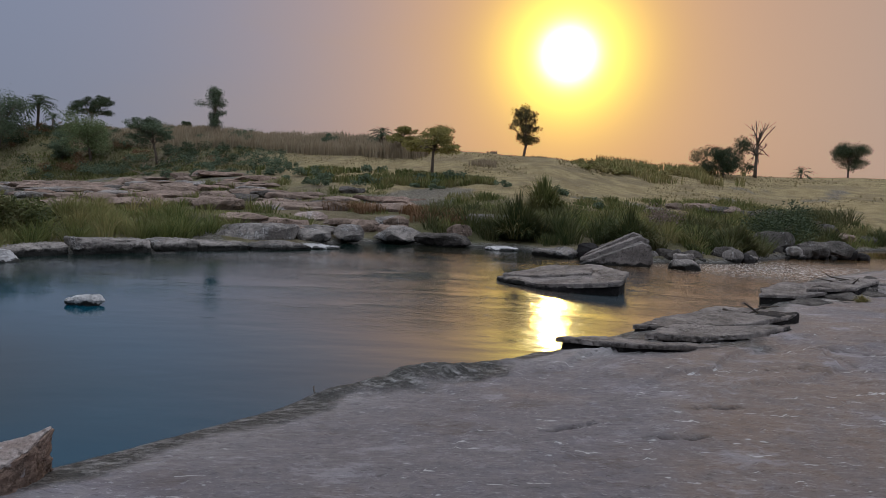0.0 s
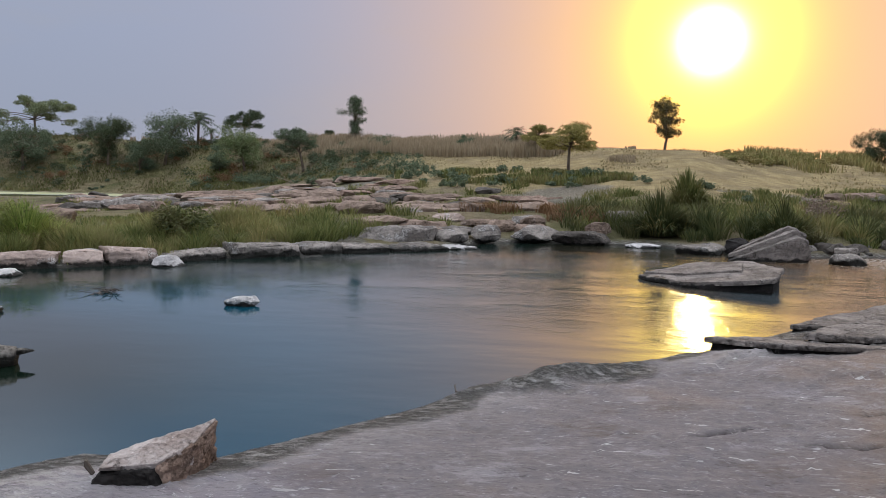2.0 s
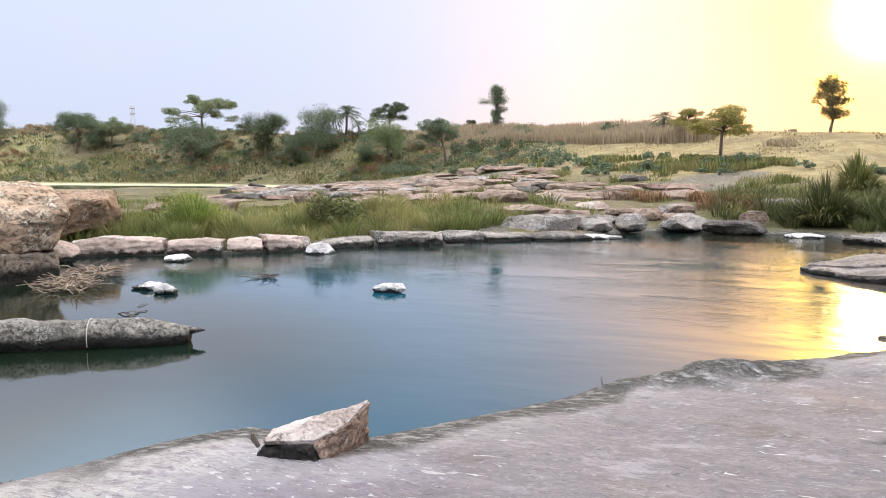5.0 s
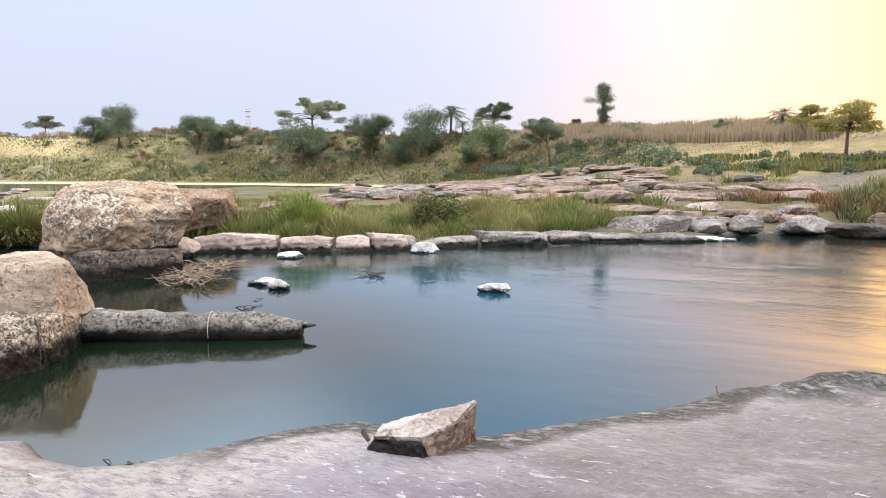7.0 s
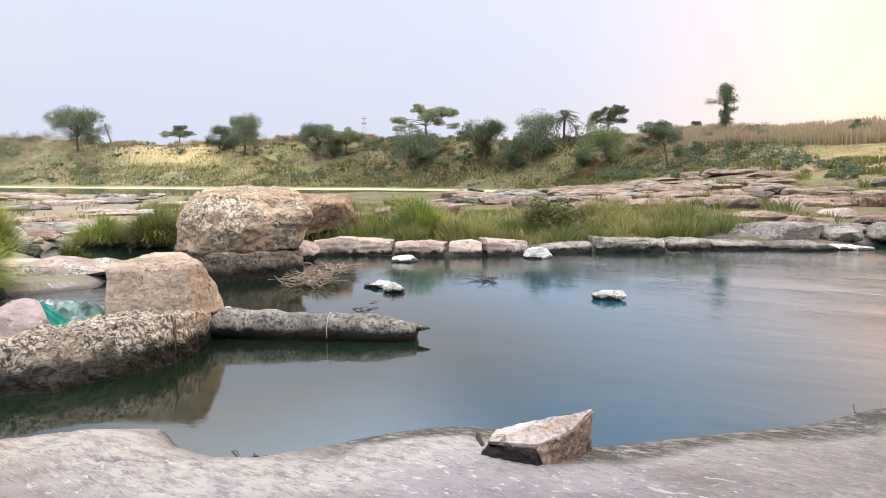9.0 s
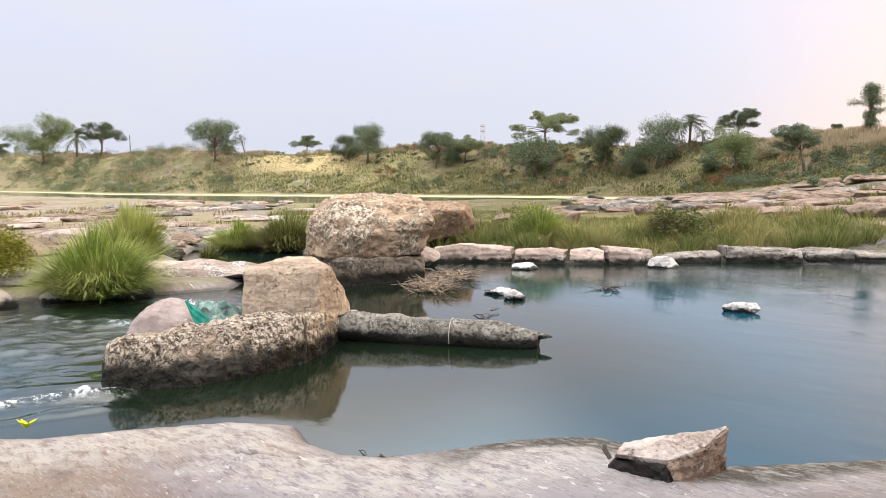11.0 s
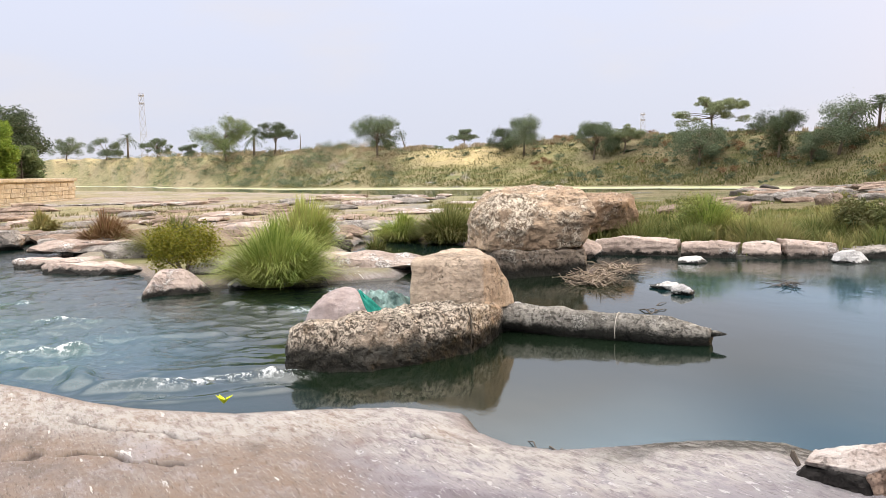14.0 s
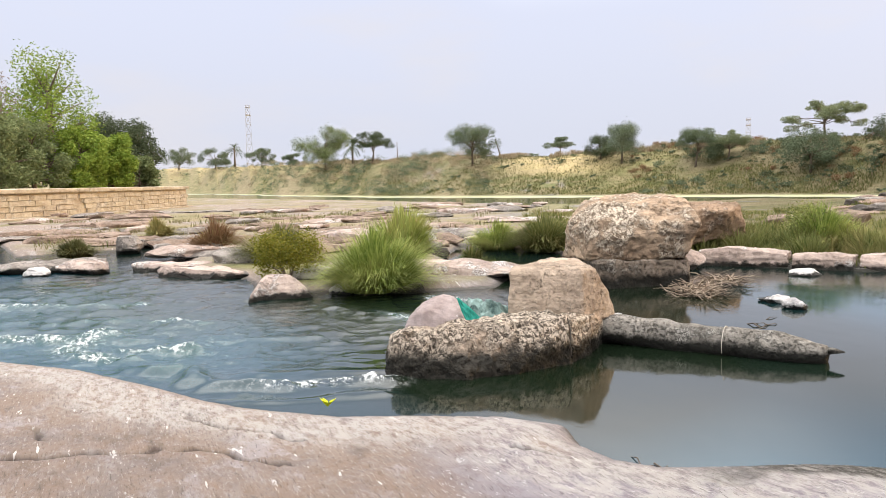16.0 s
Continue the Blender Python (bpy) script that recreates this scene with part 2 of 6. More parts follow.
MAT["leaf_dark"] = plant_material("dark_leaf", (0.048, 0.068, 0.035), (0.104, 0.126, 0.064))
MAT["leaf_light"] = plant_material("light_leaf", (0.132, 0.171, 0.069), (0.240, 0.278, 0.132))
MAT["leaf_bright"] = plant_material("bright_leaf", (0.142, 0.224, 0.030), (0.304, 0.385, 0.072))
MAT["leaf_pale"] = plant_material("pale_feathery_leaf", (0.15, 0.18, 0.095), (0.26, 0.29, 0.16), None, 0.4)
MAT["leaf_gold"] = plant_material("sunlit_yellow_leaf", (0.22, 0.20, 0.06), (0.38, 0.33, 0.12), None, 0.5)
MAT["leaf_tawny"] = plant_material("tawny_leaf", (0.115, 0.10, 0.042), (0.22, 0.18, 0.075), None, 0.45)
MAT["leaf_pink"] = plant_material("dry_pinkish_leaf", (0.195, 0.140, 0.117), (0.281, 0.218, 0.172))


def plain(name, a, b_, scale=8.0, rough=0.8, relief=0.4, metal=0.0):
    m, n, b = material(name)
    at = n.add("ShaderNodeTexCoord").outputs["Object"]
    f = n.noise(n.stretch(at, (1, 1, 0.35)), scale, 7, 0.7)
    paint(n, b, n.mix(n.ramp(f, 0.3, 0.7), a, b_), rough)
    b.inputs["Metallic"].default_value = metal
    bump(n, b, f, relief, 0.01)
    return m


MAT["bark"] = plain("bark", (0.10, 0.075, 0.055), (0.20, 0.16, 0.12), 9)
MAT["twig"] = plain("dead_twig", (0.20, 0.155, 0.11), (0.38, 0.31, 0.23), 20)
MAT["drift"] = plain("grey_brown_driftwood", (0.11, 0.08, 0.058), (0.34, 0.27, 0.20), 5)
MAT["dark_twig"] = plain("wet_twig", (0.05, 0.04, 0.035), (0.12, 0.10, 0.08), 20)
MAT["teal"] = plain("teal_cloth", (0.008, 0.13, 0.10), (0.025, 0.26, 0.20), 12, 0.85)
MAT["bag"] = plain("faded_dark_cloth", (0.006, 0.028, 0.026), (0.24, 0.34, 0.31), 5, 0.6)
MAT["rope"] = plain("pale_rope", (0.36, 0.32, 0.27), (0.5, 0.46, 0.4), 30)
MAT["steel"] = plain("galvanised_steel", (0.34, 0.34, 0.37), (0.42, 0.42, 0.45), 3, 0.6, 0.1, 0.0)
MAT["litter"] = plain("pale_litter", (0.6, 0.6, 0.58), (0.75, 0.74, 0.72), 12, 0.6)


def ground_material():
    """Bare sandstone by the water, then grass, straw field and dirt, blended by the cover of each spot."""
    m, n, b = material("ground")
    at = n.add("ShaderNodeNewGeometry").outputs["Position"]
    cov = n.add("ShaderNodeSeparateColor", {0: n.add("ShaderNodeAttribute", attribute_name="cover").outputs["Color"]})
    lime = n.add("ShaderNodeAttribute", attribute_name="lime").outputs["Fac"]
    z = n.add("ShaderNodeSeparateXYZ", {0: at}).outputs[2]
    # sandstone
    rim = n.add("ShaderNodeAttribute", attribute_name="rim").outputs["Fac"]
    warm = n.add("ShaderNodeAttribute", attribute_name="warm").outputs["Fac"]
    big = n.noise(at, 0.5, 6, 0.6)
    mid = n.noise(at, 2.4, 9, 0.7)
    fine = n.noise(at, 22, 9, 0.75)
    lay = n.noise(n.stretch(at, (1.0, 3.2, 1.0), (0, 0, radians(-22))), 2.6, 9, 0.72)
    col = n.mix(n.ramp(n.math("ADD", big, n.math("MULTIPLY_ADD", warm, 0.3, -0.1)), 0.4, 0.62), (0.196, 0.176, 0.186), (0.250, 0.182, 0.140))
    col = n.mix(n.ramp(mid, 0.42, 0.68, 0, 0.6), col, (0.171, 0.154, 0.159))
    col = n.mix(n.ramp(lay, 0.50, 0.68, 0, 0.5), col, (0.334, 0.299, 0.282))
    col = n.mix(n.math("MULTIPLY", n.ramp(fine, 0.3, 0.7), 0.4), col, (0.325, 0.286, 0.260))
    patch = n.noise(n.stretch(at, (1.0, 1.8, 1.0), (0, 0, radians(-25))), 1.1, 9, 0.74)
    col = n.mix(n.ramp(patch, 0.54, 0.64, 0, 0.6), col, (0.396, 0.361, 0.370))
    col = n.mix(n.ramp(patch, 0.46, 0.36, 0, 0.55), col, (0.146, 0.112, 0.095))
    dash = n.noise(n.stretch(at, (1.5, 8.0, 1.0), (0, 0, radians(-30))), 2.1, 4, 0.6)
    col = n.mix(n.ramp(dash, 0.665, 0.68, 0, 0.75), col, (0.72, 0.69, 0.66))
    cell = n.add("ShaderNodeTexVoronoi", {"Vector": n.stretch(at, (1, 3.6, 1), (0, 0, radians(-32))), "Scale": 4.2})
    speck = n.math("MULTIPLY", n.ramp(cell.outputs["Distance"], 0.16, 0.11), n.ramp(n.noise(at, 3.0, 2), 0.56, 0.61))
    col = n.mix(n.math("MULTIPLY", speck, 0.75), col, (0.684, 0.666, 0.641))
    chip = n.add("ShaderNodeTexVoronoi", {"Vector": n.stretch(at, (1, 2.2, 1), (0, 0, radians(-25))), "Scale": 9.0}).outputs["Distance"]
    col = n.mix(n.ramp(chip, 0.085, 0.05, 0, 0.7), col, (0.102, 0.085, 0.077))
    band = n.noise(n.stretch(at, (2.0, 4.5, 1), (0, 0, radians(-25))), 3.4, 10, 0.76)
    lav = n.add("ShaderNodeAttribute", attribute_name="lav").outputs["Fac"]
    wash = n.mix(n.ramp(mid, 0.40, 0.60), (0.205, 0.178, 0.200), (0.285, 0.262, 0.290))
    col = n.mix(n.math("MULTIPLY", lav, 0.92), col, wash)
    fleck = n.noise(n.stretch(at, (1.6, 3.4, 1.0), (0, 0, radians(-35))), 6.5, 5, 0.68)
    col = n.mix(n.math("MULTIPLY", n.ramp(fleck, 0.60, 0.63, 0, 0.8), n.math("MULTIPLY_ADD", lav, 0.75, 0.25)), col, (0.58, 0.56, 0.57))
    crust = n.math("MULTIPLY", lime, n.ramp(band, 0.36, 0.58))
    col = n.mix(n.math("MULTIPLY", crust, 0.8), col, (0.475, 0.445, 0.415))
    dark = n.ramp(n.noise(n.stretch(at, (1, 4, 1), (0, 0, radians(-15))), 1.3, 9, 0.74), 0.60, 0.70, 0, 0.65)
    col = n.mix(n.math("MULTIPLY", dark, n.math("SUBTRACT", 1.0, lime)), col, (0.137, 0.123, 0.120))
    line = n.noise(n.stretch(at, (1.4, 11.0, 1.0), (0, 0, radians(-28))), 7.0, 8, 0.75)
    col = n.mix(n.ramp(line, 0.55, 0.63, 0, 0.6), col, (0.085, 0.072, 0.068))
    col = n.mix(n.ramp(line, 0.43, 0.36, 0, 0.6), col, (0.488, 0.452, 0.427))
    crack = n.add("ShaderNodeAttribute", attribute_name="crack").outputs["Fac"]
    col = n.mix(n.math("MULTIPLY", crack, 0.95), col, (0.032, 0.025, 0.021))
    rimtex = n.ramp(n.noise(n.stretch(at, (2.5, 6.0, 1), (0, 0, radians(-48))), 3.2, 10, 0.78), 0.44, 0.58)
    col = n.mix(n.math("MULTIPLY", rim, 0.92), col, n.mix(rimtex, (0.085, 0.081, 0.069), (0.359, 0.342, 0.316)))
    wob = n.math("MULTIPLY_ADD", n.noise(at, 6, 6, 0.7), 0.10, -0.05)
    wet = n.ramp(n.math("ADD", z, wob), 0.012, 0.05, 1.0, 0.0)
    rock = n.mix(n.math("MULTIPLY", wet, 0.85), col, (0.05, 0.045, 0.035))
    # soil and turf
    g1 = n.noise(at, 1.3, 8, 0.7)
    g2 = n.noise(n.stretch(at, (1, 1, 6)), 0.35, 7, 0.65)
    dirt = n.mix(n.ramp(g1, 0.35, 0.65), (0.202, 0.158, 0.094), (0.289, 0.238, 0.144))
    turf = n.mix(n.ramp(g1, 0.35, 0.65), (0.090, 0.100, 0.034), (0.175, 0.170, 0.068))
    turf = n.mix(n.ramp(g2, 0.42, 0.62, 0, 0.8), turf, (0.275, 0.224, 0.122))
    straw = n.mix(n.ramp(g1, 0.35, 0.65), (0.400, 0.305, 0.145), (0.530, 0.420, 0.215))
    furrow = n.noise(n.stretch(at, (0.25, 1.6, 1.0), (0, 0, radians(38))), 1.4, 5, 0.65)
    straw = n.mix(n.ramp(furrow, 0.50, 0.60, 0, 0.4), straw, (0.225, 0.165, 0.085))
    straw = n.mix(n.ramp(g2, 0.48, 0.62, 0, 0.5), straw, (0.246, 0.194, 0.115))
    col = n.mix(cov.outputs[1], dirt, turf)
    col = n.mix(cov.outputs[2], col, straw)
    col = n.mix(cov.outputs[0], col, rock)
    paint(n, b, col, n.math("MULTIPLY_ADD", wet, -0.35, 0.88))
    h = n.math("ADD", n.math("MULTIPLY_ADD", line, -0.5, n.math("MULTIPLY", lay, 0.7)), n.math("ADD", n.math("MULTIPLY", fine, 0.35), n.math("MULTIPLY", mid, 0.6)))
    h = n.math("ADD", h, n.math("MULTIPLY", n.math("MULTIPLY", rim, rimtex), 0.8))
    bump(n, b, h, 1.0, 0.05)
    return m


def water_material():
    m, n, b = material("river_water")
    at = n.add("ShaderNodeNewGeometry").outputs["Position"]

    def spread(key):
        return n.add("ShaderNodeAttribute", attribute_name=key).outputs["Fac"]

    foam, scum, chop = spread("foam"), spread("scum"), spread("chop")
    # gusts leave slicks of smooth water between the ruffled ones
    slick = n.ramp(n.noise(n.stretch(at, (0.6, 1.3, 1.0), (0, 0, radians(20))), 0.55, 4, 0.6), 0.36, 0.64, 0.3, 1.25)
    swell = n.noise(n.stretch(at, (1.0, 2.4, 1.0), (0, 0, radians(25))), 1.5, 3, 0.5)
    ripple = n.noise(n.stretch(at, (1.0, 1.7, 1.0), (0, 0, radians(16))), 5.5, 4, 0.6)
    small = n.noise(n.stretch(at, (1.0, 2.0, 1.0), (0, 0, radians(-8))), 17, 4, 0.6)
    col = n.mix(n.ramp(n.noise(at, 0.35, 4), 0.3, 0.7), (0.003, 0.038, 0.060), (0.005, 0.050, 0.077))
    # greener water, with dark reflections of stones and bank put into the colour
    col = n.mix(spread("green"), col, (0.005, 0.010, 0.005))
    col = n.mix(spread("teal"), col, (0.005, 0.048, 0.048))
    # tan shallows; over the sunward reach, golden sun reflection put into the colour
    col = n.mix(spread("shoal_glow"), col, (0.16, 0.085, 0.03))
    f = n.math("MULTIPLY", foam, n.ramp(n.noise(n.stretch(at, (1, 1.5, 1), (0, 0, radians(35))), 9, 10, 0.8), 0.48, 0.60))
    col = n.mix(n.math("MULTIPLY", f, 0.9), col, (0.78, 0.80, 0.79))
    s = n.math("MULTIPLY", scum, n.ramp(n.noise(n.stretch(at, (1, 1.6, 1)), 0.5, 8, 0.7), 0.30, 0.45))
    col = n.mix(s, col, (0.37, 0.37, 0.20))
    paint(n, b, col, n.math("MULTIPLY_ADD", n.math("MAXIMUM", f, s), 0.75, 0.045))
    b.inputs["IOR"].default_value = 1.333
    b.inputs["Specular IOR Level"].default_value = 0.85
    h = n.math("ADD", n.math("MULTIPLY", swell, 0.7), n.math("MULTIPLY_ADD", small, 0.34, n.math("MULTIPLY", ripple, 0.8)))
    h = n.math("MULTIPLY", h, n.math("MULTIPLY_ADD", foam, 2.0, n.math("MULTIPLY", chop, slick)))
    bump(n, b, h, 0.5, 0.06)
    return m


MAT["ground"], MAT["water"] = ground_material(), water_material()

# ---- helpers ----


def mesh_from(name, verts, faces, mat, smooth=False):
    me = bpy.data.meshes.new(name)
    me.from_pydata([tuple(v) for v in verts], [], [tuple(f) for f in faces])
    me.materials.append(MAT[mat])
    if smooth:
        me.polygons.foreach_set("use_smooth", [True] * len(me.polygons))
    me.update()
    return me


def thing(name, label, category, where=(0, 0, 0), turn=0.0, group="", kind="", mesh=None):
    ob = new(name, mesh)
    ob.matrix_world = pose(*where, 0, 0, turn)
    return tagged(ob, label, category, group, kind)


def part(name, mesh, parent, label="", m=None):
    ob = new(name, mesh)
    ob.parent = parent
    if m is not None:
        ob.matrix_basis = m
    if label:
        ob["label"] = label
    return ob


def hash2(ix, iy, seed):
    h = (ix.astype(np.int64) * 374761393 + iy.astype(np.int64) * 668265263 + seed * 974711) & 0x7FFFFFFF
    h = ((h ^ (h >> 13)) * 1274126177) & 0x7FFFFFFF
    return ((h ^ (h >> 16)) & 0xFFFF) / 65535.0


def value_noise(x, y, seed=0):
    ix, iy = np.floor(x), np.floor(y)
    fx, fy = x - ix, y - iy
    fx, fy = fx * fx * (3 - 2 * fx), fy * fy * (3 - 2 * fy)
    a, b = hash2(ix, iy, seed), hash2(ix + 1, iy, seed)
    c, d = hash2(ix, iy + 1, seed), hash2(ix + 1, iy + 1, seed)
    return (a + (b - a) * fx) * (1 - fy) + (c + (d - c) * fx) * fy - 0.5


def fbm(x, y, octaves=4, seed=0, gain=0.5):
    s, k = 0.0, 1.0
    for i in range(octaves):
        s = s + k * value_noise(x * 2**i, y * 2**i, seed + 17 * i)
        k *= gain
    return s


def smooth(a, b, x):
    t = np.clip((x - a) / (b - a), 0, 1)
    return t * t * (3 - 2 * t)


def side_distance(x, y, line):
    """Distance to a closed outline, positive inside."""
    px, py = np.array(line).T
    qx, qy = np.roll(px, -1), np.roll(py, -1)
    best = np.full(x.shape, 1e9)
    inside = np.zeros(x.shape, bool)
    for ax, ay, bx, by in zip(px, py, qx, qy):
        dx, dy = bx - ax, by - ay
        t = np.clip(((x - ax) * dx + (y - ay) * dy) / (dx * dx + dy * dy), 0, 1)
        best = np.minimum(best, np.hypot(x - ax - t * dx, y - ay - t * dy))
        if ay != by:
            inside ^= ((ay > y) != (by > y)) & (x < (bx - ax) * (y - ay) / (by - ay) + ax)
    return np.where(inside, best, -best)

# ---- ground ----
NEAR_SHORE = [(-60, -40), (-26, -14), (-14, -5), (-9.04, -1.29), (-8.17, -0.48), (-7.15, 0.13), (-6.48, 0.48), (-6.1, 0.75), (-5.55, 1.32), (-5.29, 1.85), (-4.95, 2.4), (-4.58, 2.69), (-4.2, 2.56), (-3.9, 2.6), (-3.68, 2.75), (-3.5, 3.1), (-3.37, 3.43), (-3.2, 3.73), (-2.95, 4.0), (-2.2, 4.05), (-1.95, 4.35), (-1.6, 4.8), (-1.27, 5.22), (-0.9, 5.78), (-0.6, 6.2), (-0.2, 6.6), (0.2, 6.98), (0.75, 7.37), (1.08, 7.72), (1.42, 7.95), (2.6, 9.41), (3.71, 10.3), (4.95, 11.35), (5.88, 12.74), (6.3, 13.8), (8.55, 16.81), (12.1, 20.0), (26, 27), (60, 38), (3000, 300), (3000, -3000), (-3000, -3000)]
FAR_SHORE = [(-3000, -900), (-80, -34), (-45, -14), (-29.4, -3.6), (-23.5, -2.6), (-23.6, -0.9), (-24.2, 1.0), (-20.5, 1.6), (-16.6, 1.2), (-15.1, 2.1), (-12.6, 2.1), (-11.9, 3.3), (-11.3, 4.0), (-11.0, 5.6), (-11.9, 6.4), (-15.3, 6.5), (-18.5, 8.6), (-16.6, 9.4), (-13.9, 9.6), (-12.3, 10.3), (-10.9, 10.9), (-10.1, 11.3), (-9.1, 11.9), (-7.95, 13.2), (-7.0, 14.4), (-5.85, 15.4), (-4.9, 16.9), (-3.2, 17.8), (-2.4, 20.2), (-0.5, 20.5), (0.7, 20.5), (2.0, 20.9), (3.3, 19.4), (5.2, 18.6), (7.5, 19.4), (9.9, 21.7), (12.95, 25.6), (17.3, 28.8), (30, 34), (60, 45), (3000, 420), (3000, 3000), (-3000, 3000)]
# bearing (degrees left of +y): end of the bench and its height, foot of the slope, crest
LAND = [
    (-180, 30, 0.6, 40, 1.2, 70, 3.4), (-60, 40, 0.6, 50, 1.2, 75, 3.6), (-35, 31, 0.6, 38, 1.1, 62, 3.8), (-25, 29, 0.6, 38, 1.2, 60, 3.45),
    (-17, 27, 0.6, 35, 1.3, 54, 3.3), (-13, 26, 0.6, 33, 1.4, 48, 3.3), (-8, 25, 0.65, 32, 1.6, 42, 3.42), (-3, 26, 0.65, 33, 1.8, 42, 3.52),
    (3, 27, 0.65, 36, 1.9, 47, 3.75), (10, 29, 0.6, 40, 1.9, 54, 4.0), (17, 32, 0.6, 47, 1.8, 60, 4.4), (22, 36, 0.55, 54, 1.2, 68, 4.6),
    (26, 40, 0.5, 58, 0.5, 72, 4.75), (30, 44, 0.4, 63, 0.0, 76, 4.5), (36, 47, 0.3, 68, 0.0, 80, 5.1), (43, 50, 0.25, 73, 0.0, 87, 5.4),
    (50, 50, 0.2, 77, 0.0, 93, 5.4), (57, 50, 0.2, 84, 0.0, 102, 4.9), (61, 50, 0.2, 89, 0.0, 108, 5.2), (66, 60, 0.2, 98, 0.0, 118, 6.1),
    (71, 70, 0.2, 110, 0.0, 130, 5.7), (78, 92, 0.2, 155, 0.0, 180, 7.0), (85, 130, 0.2, 290, 0.0, 330, 10.6), (92, 60, 0.2, 330, 0.0, 400, 10.0), (180, 30, 0.6, 40, 1.2, 70, 3.4)]
CRACKS = [((-5.42, -1.3), (-5.29, -0.86), (-5.19, -0.58), (-5.15, -0.3), (-5.11, -0.01)), ((-5.0, 0.1), (-4.94, 0.24), (-4.7, 0.44), (-4.45, 0.65)), ((-6.25, -0.96), (-5.99, -0.8), (-5.72, -0.61)), ((-4.22, 2.0), (-4.05, 2.16), (-3.92, 2.26)), ((-6.19, 0.09), (-5.5, 0.43), (-4.9, 0.85)), ((1.94, 5.3), (2.12, 5.35), (2.29, 5.36)), ((1.44, 4.69), (1.6, 4.72), (1.77, 4.74)), ((0.69, 4.71), (0.95, 4.85), (1.19, 5.0)), ((4.06, 7.74), (4.1, 7.05)), ((4.0, 7.85), (4.7, 7.62), (6.0, 7.8)), ((3.0, 6.7), (3.9, 6.9), (5.2, 6.6))]


def land_height(x, y):
    x, y = np.asarray(x, float), np.asarray(y, float)
    near, far = side_distance(x, y, NEAR_SHORE), side_distance(x, y, FAR_SHORE)
    az, r = np.degrees(np.arctan2(-x, y)), np.hypot(x, y)
    k = np.array(LAND)
    col = [np.interp(az, k[:, 0], k[:, i]) for i in range(1, 7)]
    # near sandstone shelf
    d = np.maximum(near, 0)
    roll = 0.045 * fbm(x * 0.55 + 3, y * 0.55, 4, 5) + 0.02 * fbm(x * 1.6, y * 4.2 + x * 1.2, 4, 9)
    z1 = 0.055 * (1 - np.exp(-d / 0.05)) + 0.21 * (1 - np.exp(-d / 2.2)) + roll * smooth(0, 0.8, d)
    step = np.floor(6 * (d + 0.5 * fbm(x * 1.2, y * 1.2, 3, 21))) / 6
    ridge = smooth(0.55, 0.1, np.hypot((x + 0.1) - (y - 6.25) * 1.15, (y - 6.25) * 0.55)) * smooth(0.0, 0.12, d)
    z1 = z1 + ridge * (0.04 + 0.15 * np.abs(fbm(x * 1.6 + y, y * 4.5 - x * 3.0, 4, 23)))
    ledgy = smooth(2.5, 0.6, np.hypot(x - 2.6, (y - 8.2)) - 0.8) * smooth(0, 0.3, d)
    z1 = z1 + ledgy * 0.05 * (smooth(0.1, 0.9, (step * 1.3) % 1.0))
    crack = np.zeros_like(x)
    for line in CRACKS:
        best = np.full(x.shape, 1e9)
        wx, wy = x + 0.15 * fbm(x * 3, y * 3, 3, 31), y + 0.15 * fbm(x * 3, y * 3, 3, 37)
        for (ax, ay), (bx, by) in zip(line, line[1:]):
            dx, dy = bx - ax, by - ay
            t = np.clip(((wx - ax) * dx + (wy - ay) * dy) / (dx * dx + dy * dy), 0, 1)
            best = np.minimum(best, np.hypot(wx - ax - t * dx, wy - ay - t * dy))
        fade = smooth(-0.25, 0.15, fbm(x * 1.3, y * 1.3, 2, 39) + 0.15)
        crack = np.maximum(crack, np.exp(-(best / 0.02) ** 2) * fade)
    z1 = z1 - 0.035 * crack
    # thin beds that break off in low, ragged steps
    beds = 5.0 * (fbm(x * 0.5 + y * 0.25, y * 0.9 - x * 0.5, 5, 51, 0.6) + 0.10 * d)
    z1 = z1 + 0.016 * smooth(0.72, 0.95, beds % 1.0) * smooth(0.1, 0.5, d) - 0.006 * (beds % 1.0)
    z1 = np.where(near > 0, z1, np.maximum(0.75 * near, -1.3))
    # far side
    rb, zb, rt, zt, rc, zc = col
    d = np.maximum(far, 0)
    s1 = np.clip((r - rb) / np.maximum(rt - rb, 1), 0, 1)
    s2 = np.clip((r - rt) / np.maximum(rc - rt, 1), 0, 1)
    prof = zb + (zt - zb) * s1 + (zc - zt) * (0.35 * s2 + 0.65 * s2 * s2 * (3 - 2 * s2))
    pool = smooth(28, 33, az) * smooth(96, 90, az)
    prof = prof - 0.55 * pool * np.sin(np.pi * np.clip(s1 * 1.12, 0, 1)) ** 0.6 * (s1 < 0.9)
    prof = prof + (0.10 * fbm(x * 0.5, y * 0.5, 5, 41) + 0.5 * s2 * (1 - s2) * 4 * fbm(x * 0.11, y * 0.11, 4, 43)) * smooth(0.6, 2.5, d) * (1 - pool * (s1 < 1) * (s1 > 0))
    left = smooth(50, 62, az) * smooth(60, 30, r)
    prof = prof - left * 0.12
    z2 = (0.12 + (prof - 0.12) * smooth(0.3, 3.0, d)) * smooth(0, 0.35, d)
    z2 = np.where(far > 0, z2, np.maximum(0.7 * far, -1.3))
    return np.maximum(z1, z2), near, far, s1, s2, pool, az, r, crack


